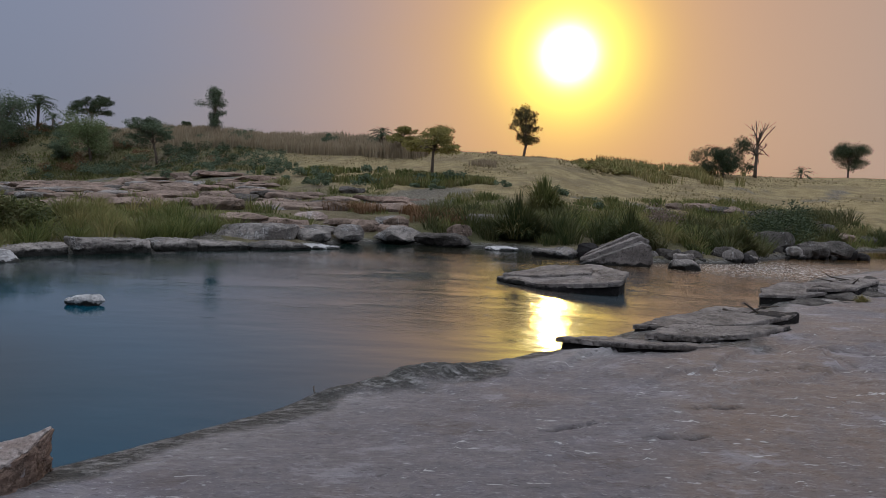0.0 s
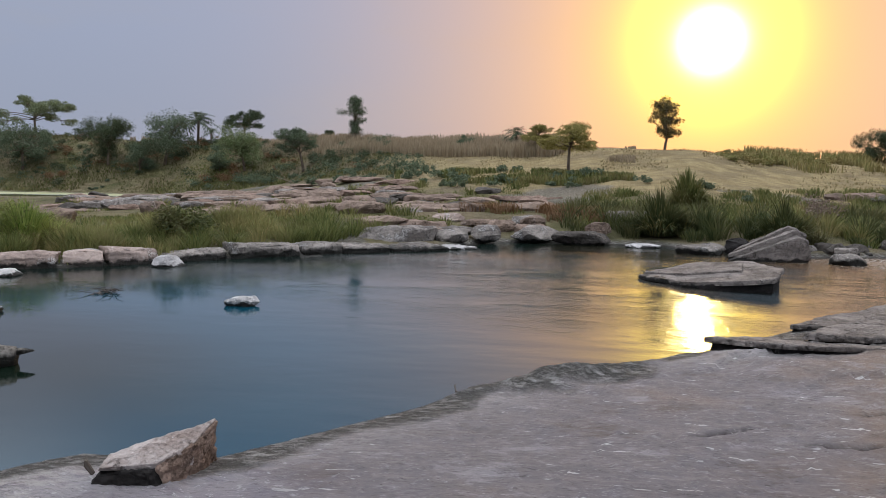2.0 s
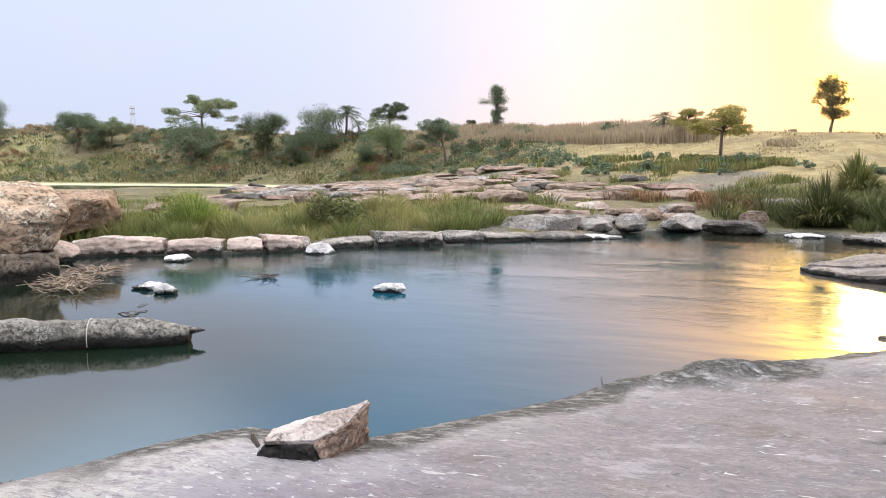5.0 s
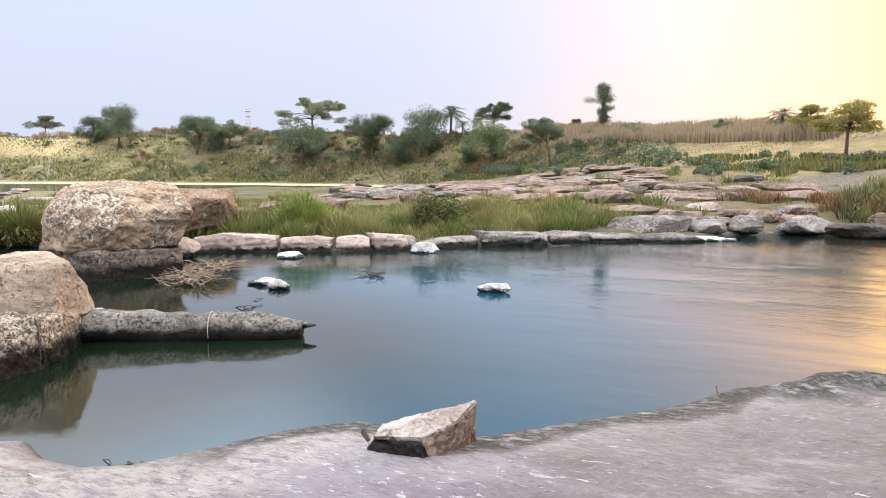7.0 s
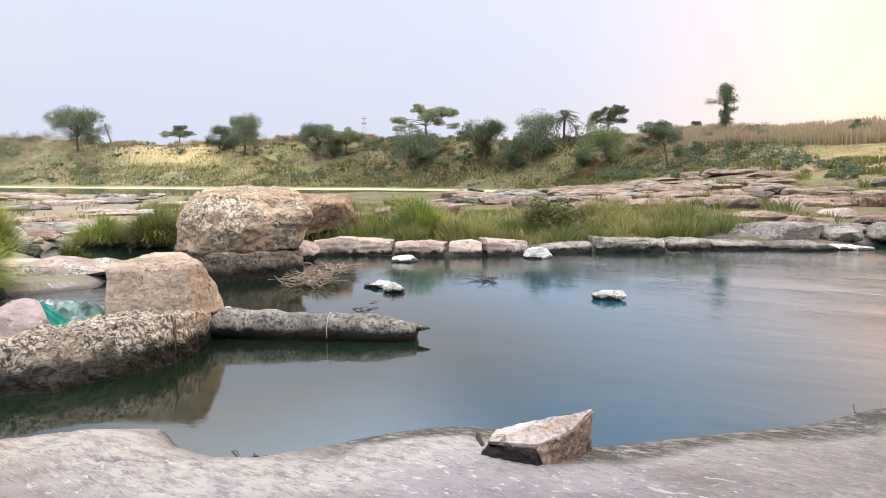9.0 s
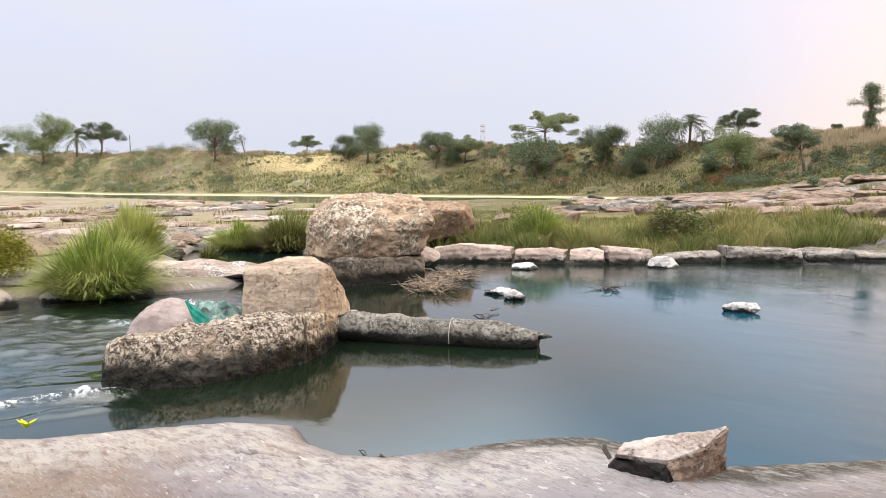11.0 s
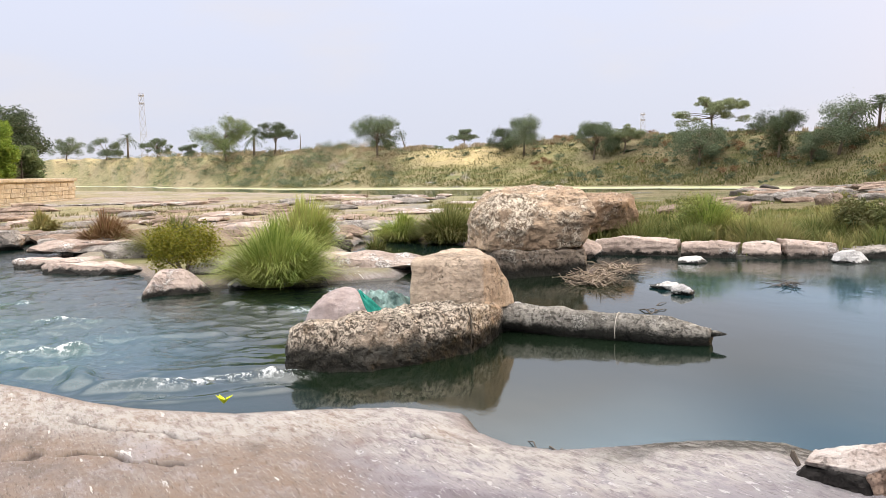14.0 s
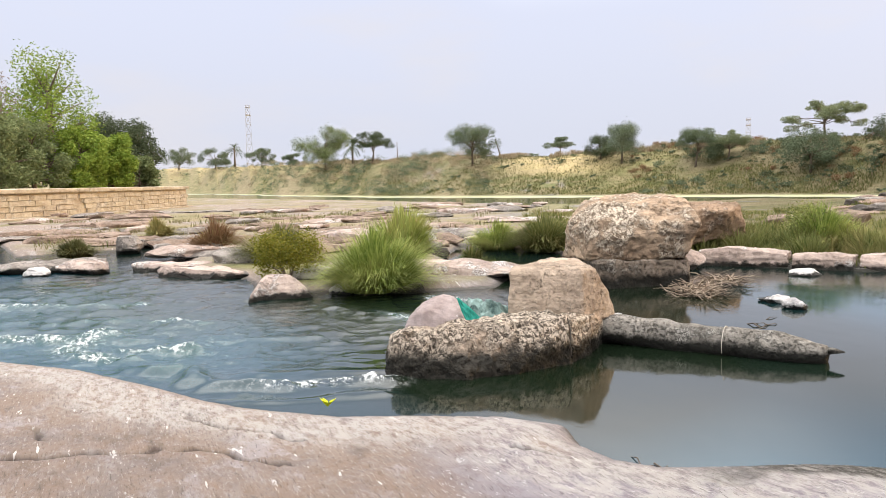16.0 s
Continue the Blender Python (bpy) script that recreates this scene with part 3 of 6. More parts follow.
def ground_sheet():
    a = np.radians(np.concatenate([np.arange(-180, -36, 4.0), np.arange(-36, 102, 0.3), np.arange(102, 180, 4.0)]))
    r = np.concatenate([np.geomspace(0.6, 2.5, 20), np.geomspace(2.53, 14, 330), np.geomspace(14.1, 130, 190), np.geomspace(136, 3200, 32)])
    rr, aa = np.meshgrid(r, a, indexing="ij")
    x, y = -np.sin(aa) * rr, np.cos(aa) * rr
    z, near, far, s1, s2, pool, az, rad, crack = land_height(x, y)
    na, nr = len(a), len(r)
    verts = np.stack([x, y, z], -1).reshape(-1, 3)
    i = np.arange(nr - 1)[:, None] * na + np.arange(na)[None, :]
    j = np.arange(nr - 1)[:, None] * na + (np.arange(na)[None, :] + 1) % na
    faces = np.stack([i, j, j + na, i + na], -1).reshape(-1, 4)
    me = bpy.data.meshes.new("ground")
    hub = len(verts)
    me.from_pydata(np.vstack([verts, [[0, 0, z[0].mean()]]]).tolist(), [], faces.tolist() + [[hub, (k + 1) % na, k] for k in range(na)])
    me.materials.append(MAT["ground"])
    me.polygons.foreach_set("use_smooth", [True] * len(me.polygons))
    n1, n2 = fbm(x * 0.35, y * 0.35, 5, 61), fbm(x * 0.06, y * 0.06, 4, 67)
    rock = np.where(near > -3, 1.0, 0.0)
    bench = (far > -1) & (near < -2)
    outcrop = smooth(0.02, 0.14, n1 - 0.16 + 0.10 * smooth(12, 18, az) * smooth(42, 36, az) * smooth(31, 35, rad) * smooth(52, 46, rad) + 0.25 * smooth(55, 66, az) * smooth(75, 30, rad) - 0.10 - 0.4 * s2)
    rock = np.where(bench, np.maximum(outcrop * 0.7, smooth(0.5, 0.1, far)), rock)
    flat = smooth(56, 64, az) * smooth(0.02, -0.05, s1 - 1) * smooth(150, 100, rad)
    rock = np.where(bench, np.maximum(rock, flat * np.clip(0.45 + 1.6 * n1, 0, 1)), rock)
    grass = np.clip(0.8 + 1.2 * n1 + 0.8 * n2, 0, 1) * np.where(bench, 1, 0)
    field = smooth(20, 6, az) * smooth(-44, -30, az) * smooth(0.25, 0.8, s1 + n1 * 0.5) * np.where(bench, 1, 0)
    field = np.maximum(field, smooth(0.05, 0.25, n2 + n1 * 0.5 - 0.05) * s2 * 0.35 * smooth(68, 54, az))
    path = np.exp(-(((az - 57) / 4.5) ** 2)) * smooth(0.35, 0.6, s2) * smooth(1.05, 0.85, s2)
    field = np.maximum(field * (1 - 0.8 * flat), path)
    lush = np.exp(-(((az - 59) / 7) ** 2)) * smooth(0.1, 0.4, s2) * smooth(0.95, 0.6, s2)
    grass = np.clip(grass + lush, 0, 1)
    field = field * (1 - 0.7 * lush * (path < 0.3))
    beyond = (rad > 130) & (s2 > 0.99)
    field = np.where(beyond, 0.75, field)
    cover = np.stack([rock, grass, field, np.ones_like(rock)], -1).reshape(-1, 4)
    cover = np.vstack([cover, [[1, 0, 0, 1]]])
    at = me.color_attributes.new("cover", "FLOAT_COLOR", "POINT")
    at.data.foreach_set("color", cover.ravel())
    lime = smooth(0.02, 0.3, near) * smooth(1.0, 0.3, near + 0.7 * n1) * smooth(30, 50, az) + 0.6 * smooth(0.08, 0.3, near) * smooth(1.1, 0.3, near + 0.6 * n1)
    rim = smooth(0.42, 0.22, near + 0.25 * fbm(x * 2.5, y * 2.5, 4, 83)) * smooth(52, 44, az)
    rim = np.maximum(rim, smooth(0.75, 0.35, np.hypot((x + 0.05 - (y - 6.3) * 0.6), (y - 6.3) * 0.9) + 0.5 * fbm(x * 2, y * 2, 4, 85)))
    rim = np.maximum(rim, 0.8 * smooth(1.6, 0.6, np.hypot(x - 2.8, (y - 8.6)) + 1.2 * fbm(x * 1.5, y * 1.5, 4, 87)))
    lav = smooth(0.30, 0.55, near + 0.3 * n1) * smooth(2.4, 1.5, near + 0.6 * n1) * smooth(70, 63, az + 12 * n1) * smooth(16, 30, az)
    warm = smooth(55, 72, az) + 0.5 * smooth(-5, -25, az)
    for key, val in (("lime", lime), ("rim", rim), ("warm", warm), ("crack", crack), ("lav", lav)):
        at = me.attributes.new(key, "FLOAT", "POINT")
        at.data.foreach_set("value", np.append(np.clip(val, 0, 1).ravel(), 0))
    return tagged(new("ground", me), "pinkish grey sandstone shelf, grassy banks and straw fields", "ground", kind="structure")


# standing waves of the rapids and lower swells: line, width, height
WAVES = [
    (((-6.30, 2.0), (-6.47, 1.69), (-6.70, 1.38), (-6.76, 1.08), (-6.89, 0.79), (-6.98, 0.53), (-7.45, 0.44), (-7.84, 0.34), (-7.95, 0.04)), 0.10, 0.075), (((-9.4, -0.75), (-9.55, -0.63), (-9.79, -0.51), (-10.09, -0.29)), 0.16, 0.09), (((-8.95, -0.5), (-8.68, -0.25), (-8.5, 0.0)), 0.09, 0.05),
    (((-10.3, -1.35), (-9.99, -0.94), (-9.93, -0.75)), 0.14, 0.06), (((-9.0, -0.1), (-8.9, 0.25), (-8.49, 0.56)), 0.06, 0.05), (((-7.85, -0.28), (-7.42, 0.05)), 0.05, 0.01), (((-10.5, 2.8), (-9.65, 3.02), (-9.15, 3.26), (-8.6, 3.7)), 0.16, 0.04), (((-10.6, 4.3), (-9.9, 4.4), (-9.1, 4.4), (-8.5, 4.2)), 0.18, 0.04), (((-11.2, -0.9), (-11.0, 0.0), (-10.3, 0.8)), 0.08, 0.04), (((-13.5, -1.8), (-12.9, -0.9), (-12.5, 0.2)), 0.10, 0.04)]
SWELLS = [(((-6.40, 0.55), (-6.15, 1.24), (-5.95, 1.88)), 0.07, 0.018), (((-7.2, 1.1), (-7.0, 1.6), (-6.8, 2.0)), 0.12, 0.02)]


def water_sheet():
    a = np.radians(np.concatenate([np.arange(-180, -36, 6.0), np.arange(-36, 54, 0.5), np.arange(54, 102, 0.22), np.arange(102, 180, 6.0)]))
    r = np.concatenate([np.geomspace(1.5, 5, 60), np.geomspace(5.03, 20, 330), np.geomspace(20.4, 130, 50), np.geomspace(140, 900, 14)])
    rr, aa = np.meshgrid(r, a, indexing="ij")
    x, y = -np.sin(aa) * rr, np.cos(aa) * rr
    rap = np.exp(-(((x + 9.4) / 2.2) ** 2 + ((y - 0.6) / 1.2) ** 2)) + np.exp(-(((x + 12.5) / 2.6) ** 2 + ((y + 0.9) / 1.6) ** 2)) + 0.8 * np.exp(-(((x + 9.0) / 0.9) ** 2 + ((y - 4.2) / 0.7) ** 2))
    rap = np.clip(rap, 0, 1)
    wx, wy = x + 0.22 * fbm(x * 1.7, y * 1.7, 3, 91), y + 0.22 * fbm(x * 1.7, y * 1.7, 3, 93)
    crest, lift = np.zeros_like(x), np.zeros_like(x)
    for line, wide, high in WAVES + SWELLS:
        best = np.full(x.shape, 1e9)
        for (ax, ay), (bx, by) in zip(line, line[1:]):
            dx, dy = bx - ax, by - ay
            t = np.clip(((wx - ax) * dx + (wy - ay) * dy) / (dx * dx + dy * dy), 0, 1)
            best = np.minimum(best, np.hypot(wx - ax - t * dx, wy - ay - t * dy))
        if (line, wide, high) in WAVES:
            crest = np.maximum(crest, np.exp(-(best / wide) ** 2) * smooth(-0.35, 0.1, fbm(x * 1.1, y * 1.1, 2, 99)))
        lift = np.maximum(lift, high * np.exp(-(best / (wide * 1.3)) ** 2))
    z = lift * (0.7 + fbm(x * 3, y * 3, 2, 95)) + 0.05 * rap * fbm(x * 2.4 + 0.6 * y, y * 3.4, 4, 71) + (0.001 + 0.003 * smooth(-4.5, 0, x)) * fbm(x * 1.2, y * 2.6, 3, 73)
    race = smooth(-6.6, -8.0, x) * smooth(5.0, 3.5, y) * smooth(-20, -15, x)
    z = z + crest * 0.05 * fbm(x * 9, y * 9, 3, 77) + race * 0.035 * fbm(x * 4.5 - y * 1.5, y * 2.4 + x * 0.6, 4, 75) + rap * 0.02 * np.abs(fbm(x * 3.0 + y, y * 5.0, 4, 79))
    na, nr = len(a), len(r)
    i = np.arange(nr - 1)[:, None] * na + np.arange(na)[None, :]
    j = np.arange(nr - 1)[:, None] * na + (np.arange(na)[None, :] + 1) % na
    me = bpy.data.meshes.new("water")
    me.from_pydata(np.stack([x, y, z], -1).reshape(-1, 3).tolist(), [], np.stack([i, j, j + na, i + na], -1).reshape(-1, 4).tolist())
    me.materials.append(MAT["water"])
    me.polygons.foreach_set("use_smooth", [True] * len(me.polygons))
    rip = 0.35 * np.exp(-(((x + 3.2) / 2.4) ** 2 + ((y - 15.6) / 0.9) ** 2)) + 0.8 * np.exp(-(((x - 9) / 4.0) ** 2 + ((y - 18.5) / 2.6) ** 2)) + 0.25 * np.exp(-(((x + 6.5) / 1.2) ** 2 + ((y - 12.6) / 1.0) ** 2))
    at = me.attributes.new("foam", "FLOAT", "POINT")
    at.data.foreach_set("value", np.clip(rap * 0.05 + rip + crest * 1.0, 0, 1).ravel())
    k = np.array(LAND)
    az = np.degrees(np.arctan2(-x, y))
    toe = np.interp(az, k[:, 0], k[:, 3])
    scum = smooth(28, 32, az) * smooth(0.86, 0.90, rr / toe)
    # where the painted dark reflections lie: round the pier, far shore, far pool
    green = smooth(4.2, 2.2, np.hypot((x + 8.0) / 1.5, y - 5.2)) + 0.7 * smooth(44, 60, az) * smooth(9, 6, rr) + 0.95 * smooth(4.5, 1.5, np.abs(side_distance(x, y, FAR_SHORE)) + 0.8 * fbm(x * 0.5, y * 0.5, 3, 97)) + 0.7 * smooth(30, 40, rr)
    lit = np.clip(1.4 * crest + 0.8 * lift / 0.05 * rap + 0.35 * rap, 0, 1) * race
    at = me.attributes.new("teal", "FLOAT", "POINT")
    at.data.foreach_set("value", lit.ravel())
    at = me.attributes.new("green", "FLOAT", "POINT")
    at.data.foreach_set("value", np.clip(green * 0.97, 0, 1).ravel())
    chop = 0.03 + 0.15 * smooth(-4, 1, x) * smooth(6.5, 10, y) + 0.8 * smooth(-6.8, -8.6, x) * smooth(6.5, 4.5, y) + 0.10 * smooth(7, 11, y)
    chop = np.where(rr > 28, 0.03, chop)
    at = me.attributes.new("chop", "FLOAT", "POINT")
    at.data.foreach_set("value", chop.ravel())
    # first term paints the sun's gold on the reach, second is the shallows
    shoal_glow = np.clip(0.4 * smooth(-1.8, 1.5, x) * smooth(6.5, 9.0, y) * smooth(21.5, 18, y + 0.4 * np.minimum(x, 3)) + 0.9 * smooth(3.5, 6.0, x) * smooth(12, 15, y), 0, 0.9) * (0.75 + 0.8 * fbm(x * 0.6, y * 1.2, 4, 103))
    at = me.attributes.new("shoal_glow", "FLOAT", "POINT")
    at.data.foreach_set("value", np.clip(shoal_glow, 0, 1).ravel())
    at = me.attributes.new("scum", "FLOAT", "POINT")
    at.data.foreach_set("value", np.clip(scum, 0, 1).ravel())
    return tagged(new("water", me), "calm blue-green river water with ripples and foam", "water", kind="structure")


ground_sheet()
water_sheet()

# ---- stones ----


def hull_mesh(name, points, mat, seed=0, rough=0.05, cuts=9, lay=0.0, edge=0.05, fine=0.4, sharp=32):
    """A stone as the hull of its corner points, with worn edges, rough skin and, if asked, bedding layers."""
    bm = bmesh.new()
    for p in points:
        bm.verts.new(p)
    hull = bmesh.ops.convex_hull(bm, input=bm.verts[:])
    bmesh.ops.delete(bm, geom=[g for g in hull["geom_interior"] if isinstance(g, bmesh.types.BMVert)], context="VERTS")
    bmesh.ops.dissolve_limit(bm, angle_limit=radians(9), verts=bm.verts[:], edges=bm.edges[:])
    lo = Vector([min(p[i] for p in points) for i in range(3)])
    hi = Vector([max(p[i] for p in points) for i in range(3)])
    size = hi - lo
    big = max(size)
    bmesh.ops.bevel(bm, geom=bm.edges[:], offset=min(size) * edge, segments=2 if edge > 0.07 else 1, affect="EDGES", clamp_overlap=True)
    bmesh.ops.triangulate(bm, faces=bm.faces[:])
    limit = big / (cuts + 2)
    for _ in range(7):
        long = [e for e in bm.edges if e.calc_length() > limit]
        if not long:
            break
        bmesh.ops.subdivide_edges(bm, edges=long, cuts=1)
        bmesh.ops.triangulate(bm, faces=[q for q in bm.faces if len(q.verts) > 3])
    bm.normal_update()
    off = Vector((seed * 7.3, seed * 3.1, seed * 5.7))
    mid = (lo + hi) / 2
    moves = []
    for v in bm.verts:
        q = v.co - mid
        d = noise.fractal(q * (2.0 / big) + off, 0.9, 2.0, 3) * rough * big * 0.5
        d += noise.fractal(q * (9.0 / big) + off, 0.8, 2.0, 4) * rough * fine * big
        if lay:
            t = q.z * 11.0 / size.z + noise.noise(q * 0.8 + off) * 2
            d += lay * (abs((t % 2.0) - 1.0) - 0.5) * (1 - abs(v.normal.z))
        moves.append(v.normal * d)
    for v, d in zip(bm.verts, moves):
        v.co += d
    me = bpy.data.meshes.new(name)
    bm.to_mesh(me)
    bm.free()
    me.materials.append(MAT[mat])
    me.polygons.foreach_set("use_smooth", [True] * len(me.polygons))
    me.set_sharp_from_angle(angle=radians(sharp))
    return me


def stone_mesh(name, size, mat, seed=0, box=5.0, cuts=9, rough=0.05, lay=0.0, taper=0.0, fine=0.4):
    """A broken stone of the given size standing on z = 0."""
    rs = random.Random(seed * 13 + 5)
    sx, sy, sz = size[0] / 2, size[1] / 2, size[2] / 2
    pts = []
    for i in range(26 if box > 3 else 34):
        p = Vector((rs.gauss(0, 1), rs.gauss(0, 1), rs.gauss(0, 1)))
        k = (abs(p.x) ** box + abs(p.y) ** box + abs(p.z) ** box) ** (1 / box)
        p = p / k * rs.uniform(0.88, 1.0)
        t = 1 - taper * (p.z * 0.5 + 0.5)
        pts.append((p.x * sx * t, p.y * sy * t, p.z * sz + sz))
    return hull_mesh(name, pts, mat, seed, rough, cuts, lay, 0.05, fine)


def stone(name, label, where, size, turn=0.0, mat="grey", seed=0, tip=(0, 0), category="rock", group="", **shape):
    ob = new(name, stone_mesh(name, size, mat, seed, **shape))
    ob.matrix_world = pose(where[0], where[1], where[2], tip[0], tip[1], turn)
    return tagged(ob, label, category, group)


def prism(name, outline, low, high, mat, seed=0, rough=0.03, cuts=5, round_=0.06):
    """A stone with a given ground outline, flat top, worn edges and rough faces."""
    bm = bmesh.new()
    vs = [bm.verts.new((x, y, low)) for x, y in outline]
    f = bm.faces.new(vs)
    up = bmesh.ops.extrude_face_region(bm, geom=[f])["geom"]
    for v in up:
        if isinstance(v, bmesh.types.BMVert):
            v.co.z = high(v.co.x, v.co.y) if callable(high) else high
    bmesh.ops.recalc_face_normals(bm, faces=bm.faces[:])
    bmesh.ops.bevel(bm, geom=bm.edges[:], offset=round_, segments=2, affect="EDGES", profile=0.6)
    bmesh.ops.triangulate(bm, faces=bm.faces[:])
    for _ in range(4):
        long = [e for e in bm.edges if e.calc_length() > 0.09 * cuts / 5]
        if not long:
            break
        bmesh.ops.subdivide_edges(bm, edges=long, cuts=1)
        bmesh.ops.triangulate(bm, faces=[q for q in bm.faces if len(q.verts) > 3])
    bm.normal_update()
    off = Vector((seed * 3.7, seed * 1.3, seed * 9.1))
    moves = []
    for v in bm.verts:
        d = noise.fractal(v.co * 1.3 + off, 0.9, 2.0, 3) * rough * 1.3 + noise.fractal(v.co * 7 + off, 0.8, 2.0, 4) * rough * 0.7
        moves.append(v.normal * d)
    for v, d in zip(bm.verts, moves):
        v.co += d
    me = bpy.data.meshes.new(name)
    bm.to_mesh(me)
    bm.free()
    me.materials.append(MAT[mat])
    me.polygons.foreach_set("use_smooth", [True] * len(me.polygons))
    return me


def tube(points, radii, sides=6):
    """Verts and faces of a tapering limb along points."""
    verts, faces = [], []
    pts = [Vector(p) for p in points]
    for i, p in enumerate(pts):
        d = (pts[min(i + 1, len(pts) - 1)] - pts[max(i - 1, 0)]).normalized()
        a = d.orthogonal().normalized()
        b = d.cross(a)
        for k in range(sides):
            t = 2 * math.pi * k / sides
            verts.append(p + (a * math.cos(t) + b * math.sin(t)) * radii[i])
    for i in range(len(pts) - 1):
        for k in range(sides):
            k2 = (k + 1) % sides
            faces.append((i * sides + k, i * sides + k2, (i + 1) * sides + k2, (i + 1) * sides + k))
    faces.append(tuple(range(sides))[::-1])
    faces.append(tuple(range((len(pts) - 1) * sides, len(pts) * sides)))
    return verts, faces


def join(lumps):
    verts, faces = [], []
    for v, f in lumps:
        n = len(verts)
        verts += list(v)
        faces += [tuple(i + n for i in q) for q in f]
    return verts, faces


# ruined pier in the river: two stacked courses and a second block behind
def pier():
    base = thing("pier_ruin", "large tan masonry block of a ruined pier in the river", "masonry block")
    low = [(-9.92, 6.85), (-9.55, 8.38), (-11.6, 9.4), (-13.3, 9.3), (-12.8, 8.3), (-11.5, 7.25)]
    part("lower_course", hull_mesh("lower_course", [(x, y, z) for x, y in low for z in (-0.9, 0.43)], "pier_low", 3, 0.02, 80, edge=0.02, fine=0.7), base, "damp dark lower course")
    top = [(-10.22, 6.87, 0.42), (-9.60, 8.33, 0.44), (-9.38, 8.45, 1.00), (-10.07, 6.87, 0.72), (-10.16, 6.95, 1.10), (-10.45, 7.25, 1.34), (-9.72, 8.55, 1.24), (-10.0, 8.70, 1.36), (-11.4, 9.65, 1.41), (-11.95, 8.6, 1.45), (-11.6, 7.75, 1.36), (-11.05, 7.05, 1.05), (-11.3, 7.12, 0.42), (-12.2, 8.6, 0.42), (-11.5, 9.75, 0.45), (-12.0, 9.5, 1.3)]
    part("upper_block", hull_mesh("upper_block", top, "pier", 5, 0.016, 95, edge=0.02, fine=1.3, sharp=26), base)
    second = [(-12.25, 11.15, 1.06), (-12.2, 12.22, 1.16), (-12.05, 12.2, 0.78), (-12.15, 12.05, 0.46), (-12.55, 10.95, 0.28), (-12.3, 10.95, 0.85), (-14.1, 11.3, 0.3), (-14.2, 12.7, 0.3), (-13.7, 11.5, 1.12), (-13.5, 12.8, 1.16), (-12.6, 12.8, 0.4), (-11.95, 11.72, 1.0)]
    thing("masonry_block", "smaller tan masonry block behind the ruined pier", "masonry block", mesh=hull_mesh("masonry_block", second, "pier_brown_shaded", 11, 0.02, 60, edge=0.03, fine=1.0, sharp=26))


pier()


def front_group():
    # the broken slab: long piece and short piece past the crack
    s = thing("broken_slab", "cracked pitted stone slab lying in the shallow water", "stone slab")
    front = [(-6.42, 2.09), (-6.10, 2.65), (-6.05, 3.26), (-6.12, 3.75)]
    ridge = [(-6.54, 2.12, 0.35), (-6.57, 2.24, 0.405), (-6.36, 2.92, 0.43), (-6.24, 3.31, 0.44), (-6.20, 3.74, 0.43)]
    back = [(-6.90, 2.2, 0.33), (-6.95, 2.95, 0.37), (-7.0, 3.5, 0.38), (-6.95, 4.0, 0.38)]
    pts = [(x - 0.03, y + 0.03, -0.6) for x, y in front] + [(x, y, 0.05) for x, y in front] + [(-6.49, 2.04, 0.2), (-6.09, 3.76, 0.3)] + ridge + back + [(x, y, -0.6) for x, y, z in back]
    part("long_piece", hull_mesh("long_piece", pts, "slab", 21, 0.016, 90, edge=0.02, fine=1.3), s, "tan top over a knobbly dark face")
    pts = [(-6.13, 3.79, -0.6), (-6.86, 4.70, -0.6), (-6.13, 3.79, 0.05), (-6.46, 4.20, 0.04), (-6.84, 4.68, 0.05), (-6.21, 3.83, 0.425), (-6.40, 4.28, 0.37), (-6.62, 4.5, 0.27), (-6.95, 4.1, 0.38), (-7.15, 4.75, 0.30), (-7.0, 4.12, -0.6), (-7.2, 4.75, -0.6)]
    part("short_piece", hull_mesh("short_piece", pts, "slab_tan", 22, 0.03, 60, edge=0.02, fine=0.9), s, "tan end piece past the crack")
    pts = [(-7.23, 3.70, 0.28), (-7.26, 3.75, 0.77), (-7.33, 3.82, 0.81), (-6.47, 4.16, 0.30), (-6.47, 4.16, 0.42), (-6.58, 4.21, 0.80), (-6.64, 4.25, 0.845), (-6.67, 4.45, 0.825), (-6.73, 4.66, 0.56), (-6.77, 4.80, 0.25), (-7.85, 4.61, 0.82), (-7.58, 4.82, 0.83), (-7.9, 4.5, 0.2), (-7.3, 5.1, 0.2)]
    block = hull_mesh("masonry_block", pts, "block", 31, 0.012, 60, edge=0.03, fine=0.9, sharp=26)
    thing("masonry_block", "squared tan block with lime streaks standing on the broken slab", "masonry block", mesh=block)
    pts = [(-7.34, 2.50, -0.1), (-7.34, 2.53, 0.29), (-7.32, 2.57, 0.39), (-7.47, 2.78, 0.50), (-7.47, 3.03, 0.58), (-7.41, 3.13, 0.57), (-7.20, 3.11, 0.48), (-7.02, 3.05, 0.34), (-7.23, 2.66, 0.46), (-7.0, 3.05, -0.1), (-7.05, 2.6, -0.1), (-7.9, 3.2, -0.1), (-7.75, 3.2, 0.45), (-7.6, 3.45, 0.3)]
    thing("boulder", "smooth pinkish grey boulder resting behind the slab", "rock", mesh=hull_mesh("boulder", pts, "pinkgrey", 41, 0.03, 26, edge=0.04))
    # cloth caught between the stones
    bm = bmesh.new()
    bmesh.ops.create_grid(bm, x_segments=40, y_segments=40, size=0.5)
    for v in bm.verts:
        x, y = v.co.x, v.co.y
        v.co = (x * 0.62, y * 0.7, 0.30 - 0.9 * max(0, abs(x) - 0.12) ** 1.2 - 0.5 * max(0, abs(y) - 0.25) + 0.13 * noise.fractal(Vector((x * 7, y * 4, 2)), 0.7, 2, 5))
